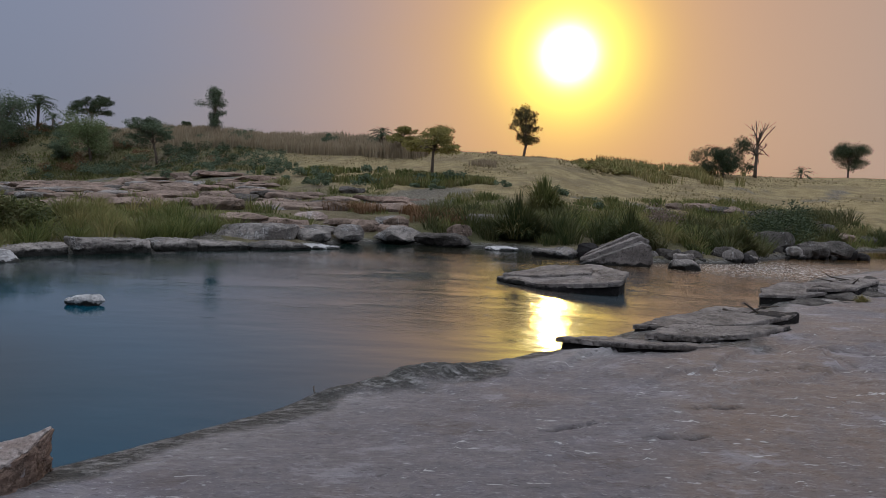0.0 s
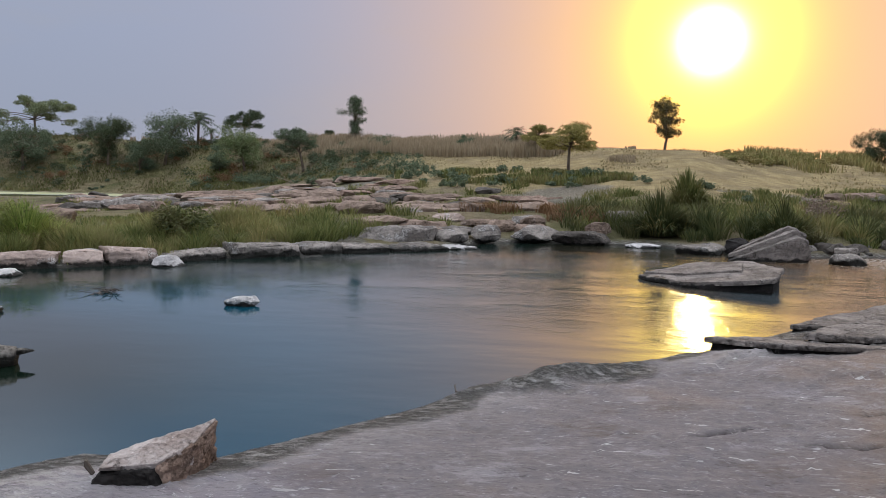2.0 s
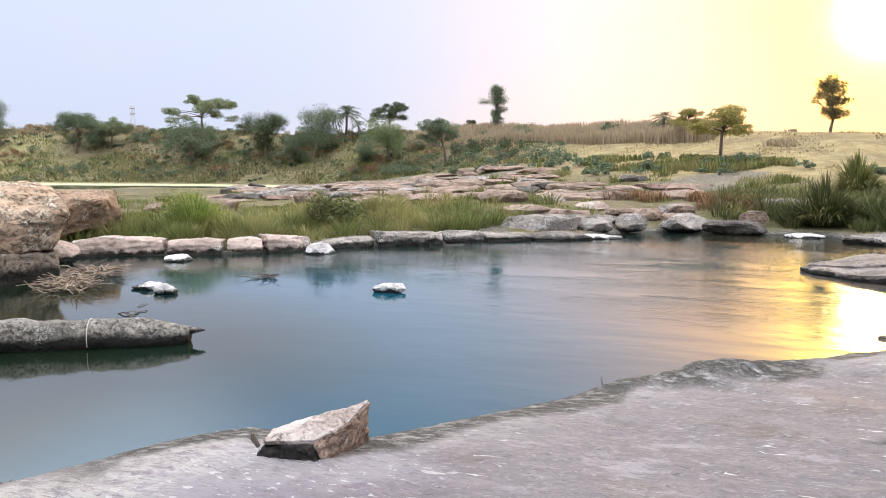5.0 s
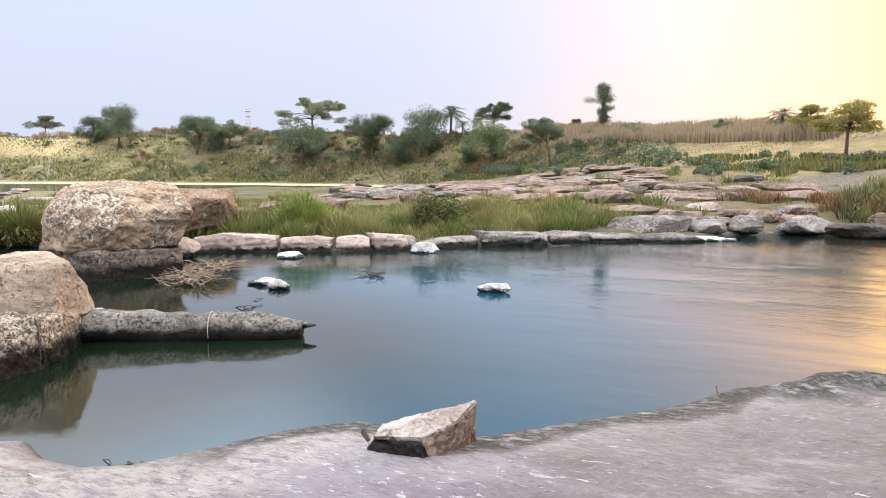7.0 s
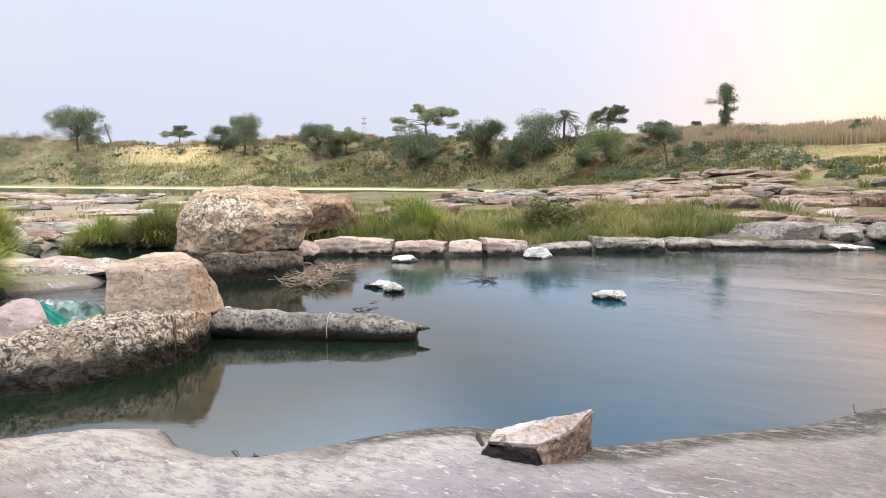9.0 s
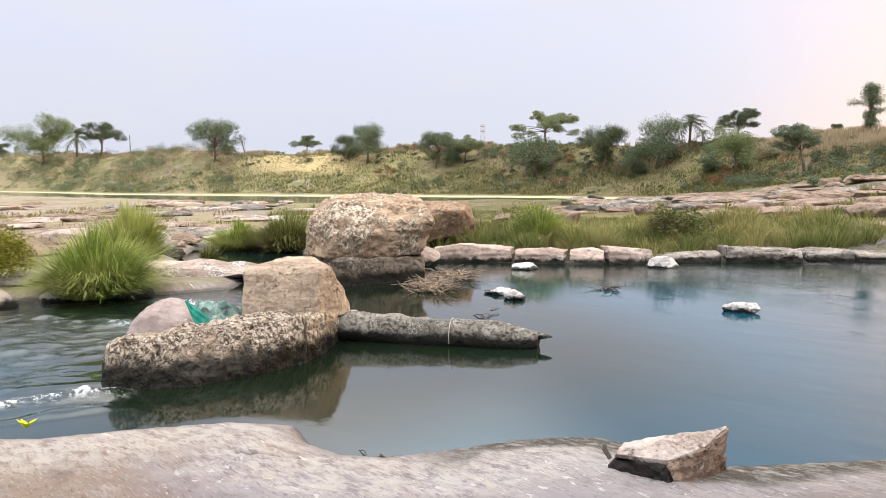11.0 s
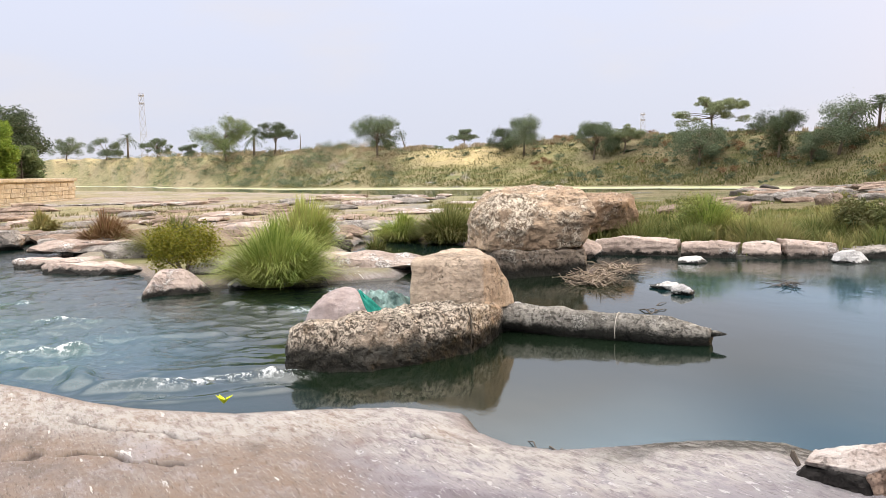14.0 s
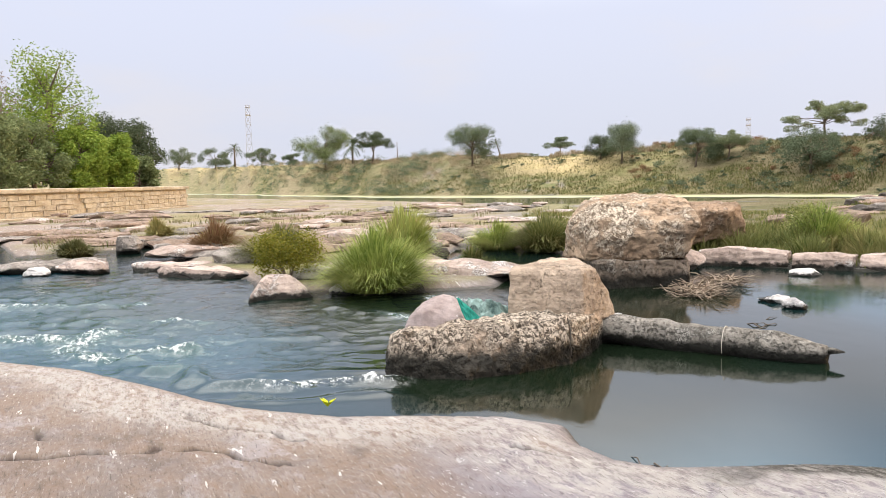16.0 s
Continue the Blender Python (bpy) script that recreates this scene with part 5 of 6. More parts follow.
def blades(xs, ys, zs, height, width, seed, lean=0.5, spread=None):
    """Grass blades as bent strips of two quads and a tip. Returns verts and faces as arrays."""
    rs = np.random.RandomState(seed)
    n = len(xs)
    h = height * rs.uniform(0.55, 1.1, n) if np.isscalar(height) else height * rs.uniform(0.7, 1.1, n)
    a = rs.uniform(0, 2 * np.pi, n)
    lx, ly = np.cos(a) * lean * h * rs.uniform(0.2, 1, n), np.sin(a) * lean * h * rs.uniform(0.2, 1, n)
    if spread is not None:
        lx, ly = lx * 0.4 + spread[0] * h, ly * 0.4 + spread[1] * h
    b = a + np.pi / 2 + rs.uniform(-0.6, 0.6, n)
    wx, wy = np.cos(b) * width / 2, np.sin(b) * width / 2
    out = []
    for t, w in ((0.0, 1.0), (0.45, 0.9), (0.8, 0.55)):
        k = t**1.8
        drop = 1 - 0.25 * t * t * lean
        for s in (-1, 1):
            out.append(np.stack([xs + lx * k + s * wx * w, ys + ly * k + s * wy * w, zs + h * t * drop], -1))
    out.append(np.stack([xs + lx, ys + ly, zs + h * (1 - 0.3 * lean)], -1))
    v = np.stack(out, 1).reshape(-1, 3)
    o = np.arange(n)[:, None] * 7
    q = np.concatenate([o + [0, 1, 3, 2], o + [2, 3, 5, 4]])
    t = o + np.array([[4, 5, 6]])
    return v, q.tolist() + t.tolist()


def turf(name, label, xs, ys, height, width, mat, seed, lean=0.5):
    z = ground_at(xs, ys)
    ok = z > 0.02
    xs, ys, z = xs[ok], ys[ok], z[ok]
    hh = height[ok] if not np.isscalar(height) else height
    v, f = blades(xs, ys, z - 0.03, hh, width, seed, lean)
    me = bpy.data.meshes.new(name)
    me.from_pydata(v.tolist(), [], f)
    me.materials.append(MAT[mat])
    return tagged(new(name, me), label, "grass", kind="stuff")


def polar_spots(n, az0, az1, r0, r1, seed, clump=0.0, scale=0.6, cut=0.0):
    rs = np.random.RandomState(seed)
    az = np.radians(rs.uniform(az0, az1, n))
    r = np.sqrt(rs.uniform(r0 * r0, r1 * r1, n))
    x, y = -np.sin(az) * r, np.cos(az) * r
    keep = fbm(x * scale, y * scale, 3, seed) > cut
    return x[keep], y[keep]


def bank_spots(n, line, back, seed, cut=-0.1, scale=0.7):
    """Spots in a belt behind a stretch of the far shore."""
    rs = np.random.RandomState(seed)
    p = np.array(line, float)
    d = np.hypot(*np.diff(p, axis=0).T)
    s = rs.uniform(0, d.sum(), n)
    i = np.clip(np.searchsorted(np.cumsum(d), s), 0, len(d) - 1)
    t = (s - (np.cumsum(d) - d)[i]) / d[i]
    q = p[i] + (p[i + 1] - p[i]) * t[:, None]
    w = p[i + 1] - p[i]
    nrm = np.stack([-w[:, 1], w[:, 0]], -1) / d[i][:, None]
    q = q + nrm * (back[0] + (back[1] - back[0]) * rs.uniform(0, 1, n) ** 1.2)[:, None]
    keep = fbm(q[:, 0] * scale, q[:, 1] * scale, 3, seed) > cut
    return q[keep, 0], q[keep, 1]


MID = [(-13.0, 11.0), (-10.2, 11.6), (-7.95, 13.4), (-5.85, 15.6), (-4.5, 18.2)]
RIGHT = [(-0.5, 21.6), (2.0, 21.4), (5.2, 19.6), (7.6, 20.2), (10.2, 22.4), (13.5, 26.0), (19, 30)]


def tall(x, y, lo, hi, seed, scale=0.8):
    return lo + (hi - lo) * np.clip(fbm(x * scale, y * scale, 2, seed) + 0.5, 0, 1)


def tufts(name, label, cx, cy, per, lo, hi, width, mat, seed, spread=0.14):
    """Tussocks: blades that fan out from many separate roots, each tussock with its own height."""
    rs = np.random.RandomState(seed)
    z = ground_at(cx, cy)
    cx, cy = cx[z > 0.02], cy[z > 0.02]
    n = len(cx)
    big = rs.uniform(0, 1, n) ** 1.5
    i = np.repeat(np.arange(n), (per * (0.4 + big)).astype(int))
    a, k = rs.uniform(0, 2 * np.pi, len(i)), rs.uniform(0, 1, len(i)) ** 0.7
    r = spread * (0.6 + big[i]) * k
    x, y = cx[i] + np.cos(a) * r, cy[i] + np.sin(a) * r
    h = (lo + (hi - lo) * big[i]) * (1 - 0.4 * k * k)
    v, f = blades(x, y, ground_at(x, y) - 0.03, h, width, seed, 0.7, (np.cos(a) * k * 0.75, np.sin(a) * k * 0.75))
    me = bpy.data.meshes.new(name)
    me.from_pydata(v.tolist(), [], f)
    me.materials.append(MAT[mat])
    return tagged(new(name, me), label, "grass", kind="stuff")


x, y = bank_spots(520, MID, (0.5, 3.2), 1, -0.04, 1.1)
tufts("bank_grass", "green tussocks of river grass along the far stones", x, y, 80, 0.22, 0.78, 0.016, "grass_mid", 1, 0.17)
x, y = bank_spots(260, MID, (0.6, 6.0), 18, 0.0, 0.8)
tufts("bank_grass", "pale dry tussocks among the river grass", x, y, 40, 0.2, 0.65, 0.016, "reed", 18)
x, y = bank_spots(26000, MID, (1.2, 9.0), 2, 0.08, 0.6)
turf("bank_grass", "low yellowing grass behind the far stones", x, y, tall(x, y, 0.06, 0.30, 4), 0.022, "grass_mid", 2)
x, y = bank_spots(300, RIGHT, (0.3, 4.6), 33, -0.1, 0.8)
tufts("bank_grass", "fresh green tussocks on the sunward bank", x, y, 50, 0.2, 0.7, 0.024, "grass_mid", 33, 0.2)
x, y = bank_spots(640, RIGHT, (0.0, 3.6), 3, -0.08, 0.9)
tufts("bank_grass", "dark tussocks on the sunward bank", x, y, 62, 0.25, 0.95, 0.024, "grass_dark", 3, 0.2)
x, y = bank_spots(800, RIGHT, (1.2, 8.5), 4, -0.12, 0.5)
tufts("bank_grass", "rough green tussocks between bank and field", x, y, 46, 0.15, 0.6, 0.024, "grass", 4, 0.2)
x, y = bank_spots(20000, RIGHT, (0.8, 9.0), 19, -0.2, 0.4)
turf("bank_grass", "low rough grass between bank and field", x, y, tall(x, y, 0.08, 0.3, 6, 0.6), 0.026, "grass", 19)
x, y = polar_spots(5000, -2, 9, 22.5, 26, 5, cut=-0.05)
turf("brown_weed", "reddish brown weed on the far bank", x, y, 0.45, 0.03, "grass_brown", 5, 0.8)
x, y = bank_spots(260, RIGHT, (0.5, 5.0), 15, -0.05, 0.9)
tufts("bank_grass", "dry brown tussocks among the dark grass", x, y, 40, 0.25, 0.8, 0.022, "reed", 15)
x, y = polar_spots(52000, 4, 60, 15, 36, 6, cut=0.03, scale=0.45)
turf("bench_grass", "low grass between the outcrop rocks", x, y, tall(x, y, 0.05, 0.26, 16, 0.7), 0.024, "grass_mid", 6)
x, y = polar_spots(520, 4, 60, 16, 38, 36, cut=-0.04, scale=0.45)
tufts("bench_grass", "scattered tussocks between the outcrop rocks", x, y, 40, 0.15, 0.6, 0.024, "grass", 36, 0.2)
x, y = polar_spots(16000, 58, 95, 19, 46, 7, cut=0.13, scale=0.7)
turf("bench_grass", "tufts of dry grass on the rocky flat", x, y, tall(x, y, 0.10, 0.4, 17, 0.9), 0.024, "slope_olive", 7, 0.8)


def slope_spots(n, az0, az1, s0, s1, seed, cut=-0.1, scale=0.25):
    rs = np.random.RandomState(seed)
    az = rs.uniform(az0, az1, n)
    k = np.array(LAND)
    toe, crest = np.interp(az, k[:, 0], k[:, 3]), np.interp(az, k[:, 0], k[:, 5])
    r = toe + (crest - toe) * rs.uniform(s0, s1, n)
    x, y = -np.sin(np.radians(az)) * r, np.cos(np.radians(az)) * r
    keep = fbm(x * scale, y * scale, 3, seed) > cut
    return x[keep], y[keep]


x, y = slope_spots(52000, 14, 84, 0.02, 0.98, 8, -0.2)
turf("slope_grass", "olive grass and scrub on the far slope", x, y, tall(x, y, 0.12, 0.45, 7, 0.3), 0.055, "slope_olive", 8, 0.8)
x, y = slope_spots(26000, 18, 84, 0.0, 0.5, 9, -0.1)
turf("slope_grass", "green grass at the foot of the far slope", x, y, tall(x, y, 0.12, 0.4, 8, 0.3), 0.055, "grass", 9, 0.8)
x, y = slope_spots(30000, -4, 27, 0.55, 1.0, 10, -0.3)
reach = np.degrees(np.arctan2(-x, y))
turf("reeds", "dry brown reeds along the crest", x, y, tall(x, y, 0.5, 1.15, 9, 0.6) * (0.25 + 0.75 * smooth(-4, 5, reach) * smooth(27, 20, reach)), 0.05, "reed_tan", 10, 0.2)
x, y = slope_spots(22000, 26, 78, 0.82, 1.05, 11, -0.1)
turf("reeds", "dry grass along the crest", x, y, tall(x, y, 0.25, 0.9, 10, 0.25), 0.06, "reed_tan", 11, 0.35)
x, y = slope_spots(9000, -36, 12, -0.05, 0.95, 12, 0.03, 0.4)
turf("stubble", "short straw stubble on the field", x, y, 0.16, 0.07, "straw", 12, 0.9)
x, y = slope_spots(6000, -22, -10, 0.45, 0.9, 13, 0.0, 0.3)
turf("field_scrub", "brown scrub across the field", x, y, 0.7, 0.06, "reed", 13)
x, y = slope_spots(9000, -4, 14, -0.25, 0.15, 14, 0.0, 0.35)
turf("field_scrub", "green scrub below the field", x, y, 0.4, 0.06, "grass", 14)


def arching(n, radius, height, width, rs):
    """Long blades in loose tufts that rise from one root, fan out and bend at their tips."""
    tufts = max(7, n // 110)
    ta, tk = rs.uniform(0, 2 * np.pi, tufts), rs.uniform(0, 1, tufts) ** 0.6
    th = rs.uniform(0.6, 1.08, tufts)
    i = rs.randint(0, tufts, n)
    a = ta[i] + rs.normal(0, 0.42, n)
    k = np.clip(tk[i] + rs.normal(0, 0.14, n), 0, 1.1)
    x0, y0 = np.cos(a) * k * radius * 0.42, np.sin(a) * k * radius * 0.42
    a = a + rs.normal(0, 0.45, n)
    reach = radius * (0.12 + 0.58 * k) * rs.uniform(0.4, 1.25, n)
    top = height * th[i] * (1.0 - 0.35 * k * k) * rs.uniform(0.5, 1.08, n)
    drop = 0.45 * k * rs.uniform(0.0, 1.6, n)
    b = a + np.pi / 2 + rs.uniform(-0.7, 0.7, n)
    wx, wy = np.cos(b) * width / 2, np.sin(b) * width / 2
    rows = []
    for t, w in ((0.0, 0.8), (0.35, 1.0), (0.7, 0.75), (1.0, 0.1)):
        px, py = x0 + np.cos(a) * reach * t**1.5, y0 + np.sin(a) * reach * t**1.5
        pz = np.maximum(top * (1.4 * t - 0.4 * t * t) - drop * top * t**3, 0)
        for s in (-1, 1):
            rows.append(np.stack([px + s * wx * w, py + s * wy * w, pz], -1))
    v = np.stack(rows, 1).reshape(-1, 3)
    o = np.arange(n)[:, None] * 8
    return v, np.concatenate([o + [0, 1, 3, 2], o + [2, 3, 5, 4], o + [4, 5, 7, 6]]).tolist()


def clump(name, label, where, radius, height, mat, seed, n=1500, width=0.018):
    """A tuft of arching blades from one root."""
    rs = np.random.RandomState(seed)
    v, f = arching(n, radius, height, width, rs)
    z = float(ground_at([where[0]], [where[1]])[0])
    ob = thing(name, label, "grass clump" if "grass" in name else "bush", (where[0], where[1], max(z, 0.0) - 0.03))
    part("foliage", mesh_from("foliage", v.tolist(), f, mat), ob)
    v, f = arching(max(60, n // 8), radius * 0.9, height * 0.8, width, rs)
    part("withered_tuft", mesh_from("withered_tuft", v.tolist(), f, "reed"), ob, "withered straw-coloured tuft")
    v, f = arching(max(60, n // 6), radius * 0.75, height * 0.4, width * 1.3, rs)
    part("root_tuft", mesh_from("root_tuft", v.tolist(), f, "grass_dark"), ob, "short dark green base blades")
    return ob


def leafy(centres, radii, n, size, seed, flat=1.0):
    """Small leaf sprays as slim three-cornered leaves scattered in uneven lobes."""
    rs = np.random.RandomState(seed)
    c, r = np.array(centres, float), np.array(radii, float)
    w = r**2 / (r**2).sum()
    i = rs.choice(len(c), n, p=w)
    d = rs.normal(size=(n, 3))
    d /= np.linalg.norm(d, axis=1, keepdims=True)
    k = rs.uniform(0.15, 1.0, n) ** 0.55 * (1 + 0.25 * rs.normal(size=n) * (rs.uniform(size=n) < 0.15))
    p = c[i] + d * (r[i] * k)[:, None] * np.array([1, 1, flat])
    u = rs.normal(size=(n, 3))
    u[:, 2] *= 0.6
    u /= np.linalg.norm(u, axis=1, keepdims=True)
    w_ = np.cross(u, rs.normal(size=(n, 3)))
    w_ /= np.linalg.norm(w_, axis=1, keepdims=True)
    s = size * rs.uniform(0.6, 1.5, n)[:, None]
    v = np.stack([p - u * s, p + w_ * s * 0.7, p + u * s * 0.9], 1).reshape(-1, 3)
    o = np.arange(n)[:, None] * 3
    return v, (o + np.array([[0, 1, 2]])).tolist()


def bush(label, where, radius, height, mat, seed, n=1800, size=0.05):
    rs = np.random.RandomState(seed)
    c = [(rs.uniform(-1, 1) * radius * 0.6, rs.uniform(-1, 1) * radius * 0.6, height * rs.uniform(0.25, 0.75)) for _ in range(9)]
    v, f = leafy(c, [radius * rs.uniform(0.3, 0.5) for _ in c], n, size, seed)
    v[:, 2] = np.maximum(v[:, 2], 0.0)
    z = float(ground_at([where[0]], [where[1]])[0])
    ob = thing("bush", label, "bush", (where[0], where[1], z - 0.02))
    part("crown", mesh_from("crown", v.tolist(), f, mat), ob)
    lumps = [tube([(0, 0, -0.05), (p[0] * 0.5, p[1] * 0.5, p[2] * 0.6), p], [0.02 * height, 0.014 * height, 0.005], 4) for p in c[:6]]
    part("stem", mesh_from("stem", *join(lumps), "bark"), ob)
    return ob


clump("grass_clump", "bright green arching grass clump on a rock in the river", (-11.75, 3.75), 1.1, 1.12, "grass_bright", 1, 8500, 0.010)
clump("grass_clump", "tall green grass clump behind the bright one", (-14.6, 5.3), 0.95, 1.45, "grass_bright", 2, 4200, 0.016)
clump("grass_clump", "dark green grass clump beside the ruined pier", (-15.9, 9.6), 1.15, 1.0, "grass", 3, 4200, 0.016)
clump("grass_clump", "green grass clump near the ruined pier", (-17.2, 9.0), 0.95, 0.9, "grass_bright", 4, 3000, 0.016)
clump("grass_clump", "olive grass clump behind the yellow bush", (-17.2, 3.3), 1.2, 1.0, "grass", 5, 3600, 0.017)
clump("grass_clump", "small grass tuft by the channel", (-14.7, 7.0), 0.35, 0.5, "grass", 6, 500)
clump("grass_clump", "dark grass clump on the rocky flat", (-22.6, -1.0), 0.75, 0.65, "grass_dark", 7, 1500, 0.024)
clump("weed_clump", "reddish brown dry weed clump", (-20.2, 2.3), 0.95, 0.95, "grass_brown", 8, 3000, 0.016)
clump("weed_clump", "pale brown dry weed clump", (-27.5, 1.3), 0.8, 0.8, "reed", 9, 900, 0.035)
clump("weed_clump", "small reddish weed clump", (-20.9, 8.6), 0.55, 0.5, "grass_brown", 10, 700, 0.024)
clump("weed_clump", "dry weed clump on the rocky flat", (-24.5, -4.2), 0.8, 0.6, "grass_brown", 11, 900, 0.03)
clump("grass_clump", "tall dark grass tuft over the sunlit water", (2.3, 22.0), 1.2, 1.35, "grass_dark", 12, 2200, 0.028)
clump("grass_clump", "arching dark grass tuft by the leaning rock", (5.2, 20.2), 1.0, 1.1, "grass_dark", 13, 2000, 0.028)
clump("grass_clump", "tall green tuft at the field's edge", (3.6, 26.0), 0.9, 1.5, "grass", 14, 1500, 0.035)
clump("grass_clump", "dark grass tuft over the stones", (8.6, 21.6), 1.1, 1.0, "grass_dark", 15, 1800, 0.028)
clump("grass_clump", "dry tuft on the sandstone shelf", (7.1, 12.3), 0.18, 0.22, "reed", 16, 300, 0.01)
bush("yellow-green leafy bush on a rock in the river", (-13.4, 2.7), 0.78, 0.9, "yellow_bush", 21, 6500, 0.028)
bush("round olive bush behind the far stones", (-11.6, 13.6), 1.0, 0.8, "grass_mid", 22, 5200, 0.034)
clump("grass_clump", "tall fresh green grass clump behind the far stones", (-11.0, 13.2), 0.95, 1.05, "grass_bright", 31, 2600, 0.016)
bush("dark leafy bush beside the grass strip", (-8.6, 15.2), 0.8, 0.7, "grass_dark", 23, 2000, 0.05)
bush("dark leafy bush over the shallows", (11.0, 24.6), 1.4, 1.1, "leaf_dark", 24, 2600, 0.06)
bush("dark leafy bush on the sunward bank", (13.0, 27.8), 1.6, 1.1, "leaf_dark", 25, 2600, 0.06)
bush("grey leafless thicket over the bank stones", (6.6, 22.0), 0.7, 0.9, "leaf_pink", 26, 900, 0.04)


def spot(az, el):
    """The place on the far land at a bearing where the ground stands el (hundredths of the distance) above the eye's level."""
    r = np.linspace(30, 420, 1600)
    k = np.array(LAND)
    crest = np.interp(az, k[:, 0], k[:, 5])
    toe = np.interp(az, k[:, 0], k[:, 3])
    r = r[(r >= toe * 0.9) & (r <= crest * 1.02)]
    x, y = -np.sin(radians(az)) * r, np.cos(radians(az)) * r
    z = ground_at(x, y)
    e = (z - 1.75) / r * 100
    hit = np.nonzero(e >= el)[0]
    i = hit[0] if len(hit) else len(r) - 1
    return Vector((x[i], y[i], z[i])), r[i]


def trunk(points, radii, sides=7):
    return tube(points, radii, sides)


def tree(label, az, el, px, wide=0.9, mat="leaf", seed=0, bare=0.25, leaves=2600, flat=0.8, lean=0.0, shape="round"):
    """A tapered trunk with forking limbs and an uneven crown of leaf clumps. px: height in thousandths of the distance."""
    base, dist = spot(az, el)
    h = px / 1317 * dist
    rs = random.Random(seed)
    side = Vector((math.cos(radians(az)), math.sin(radians(az)), 0))
    lumps, centres, radii = [], [], []
    top = Vector((0, 0, h * 0.62)) + side * lean * h
    mid = Vector((rs.uniform(-1, 1) * 0.04 * h, rs.uniform(-1, 1) * 0.04 * h, h * bare)) + side * lean * h * 0.35
    lumps.append(trunk([(0, 0, -0.3), mid * 0.5, mid, (mid + top) * 0.5, top], [0.034 * h, 0.027 * h, 0.023 * h, 0.016 * h, 0.008 * h]))
    n = {"flat": 20, "column": 26}.get(shape, 20)
    bare *= 0.6
    for i in range(n):
        a = 2 * math.pi * (i + rs.random() * 0.7) / n * 2.4
        if shape == "flat":
            # an umbrella: the outer limbs end lower
            out = rs.uniform(0.15, 1.0)
            up = rs.uniform(0.60, 0.94) - 0.25 * out * out
        elif shape == "column":
            up = rs.uniform(0.22, 0.97)
            out = rs.uniform(0.1, 1.25) * max(0.15, math.sin(math.pi * ((up - 0.12) / 0.9) ** 1.1))
        else:
            up = rs.uniform(bare + 0.10, 0.90)
            out = rs.uniform(0.25, 1.0) * math.sqrt(max(0.1, 1 - ((up - 0.52) / 0.48) ** 2))
        tip = Vector((math.cos(a) * out * wide * h * 0.43, math.sin(a) * out * wide * h * 0.43, up * h)) + side * lean * h * up
        root = mid.lerp(top, rs.uniform(0.0, 0.9))
        lumps.append(trunk([root, root.lerp(tip, 0.5) + Vector((0, 0, 0.03 * h)), tip], [0.012 * h, 0.008 * h, 0.003 * h], 5))
        centres.append(tip)
        radii.append(h * {"round": rs.uniform(0.17, 0.27), "flat": rs.uniform(0.13, 0.21), "column": rs.uniform(0.07, 0.13)}[shape])
        for _ in range(3):
            tw = tip + Vector((rs.uniform(-1, 1), rs.uniform(-1, 1), rs.uniform(-0.35, 0.35))) * h * (0.09 if shape == "column" else 0.17)
            lumps.append(trunk([root.lerp(tip, 0.7), tw], [0.005 * h, 0.002 * h], 4))
            centres.append(tw)
            radii.append(h * rs.uniform(0.04, 0.11))
    ob = thing("tree", label, "tree", base)
    part("trunk", mesh_from("trunk", *join(lumps), "bark", True), ob)
    if leaves:
        v, f = leafy(centres, radii, leaves, 0.0135 * h + 0.014, seed, flat * {"round": 1.0, "flat": 0.9, "column": 1.0}[shape])
        part("crown", mesh_from("crown", v.tolist(), f, mat), ob)
    return ob


def palm(label, az, el, px, seed=0, fronds=40, stem=0.6, mat="leaf_dark"):
    base, dist = spot(az, el)
    h = px / 1317 * dist
    rs = random.Random(seed)
    ob = thing("palm", label, "palm tree", base)
    top = Vector((0.03 * h, 0, h * stem))
    part("trunk", mesh_from("trunk", *trunk([(0, 0, -0.3), (0.02 * h, 0, h * stem * 0.5), top], [0.036 * h, 0.026 * h, 0.032 * h], 8), "bark", True), ob)
    verts, faces = [], []
    for i in range(fronds):
        a = rs.uniform(0, 2 * math.pi)
        e = rs.uniform(-0.3, 1.4)
        L = h * (1 - stem) * rs.uniform(0.85, 1.2)
        out = Vector((math.cos(a), math.sin(a), 0))
        across = Vector((-math.sin(a), math.cos(a), 0))
        spine = [top + out * (L * t * math.cos(e)) + Vector((0, 0, L * (t * math.sin(e) - 0.6 * t * t))) for t in np.linspace(0, 1, 9)]
        for k in range(8):
            p, q = spine[k], spine[k + 1]
            for s in (-1, 1):
                w = L * 0.18 * math.sin(math.pi * (k + 1) / 9.5)
                b = len(verts)
                verts += [p, p.lerp(q, 0.55), p.lerp(q, 1.2) + across * s * w - Vector((0, 0, 0.35 * w))]
                faces.append((b, b + 1, b + 2))
    part("crown", mesh_from("crown", verts, faces, mat), ob)
    return ob


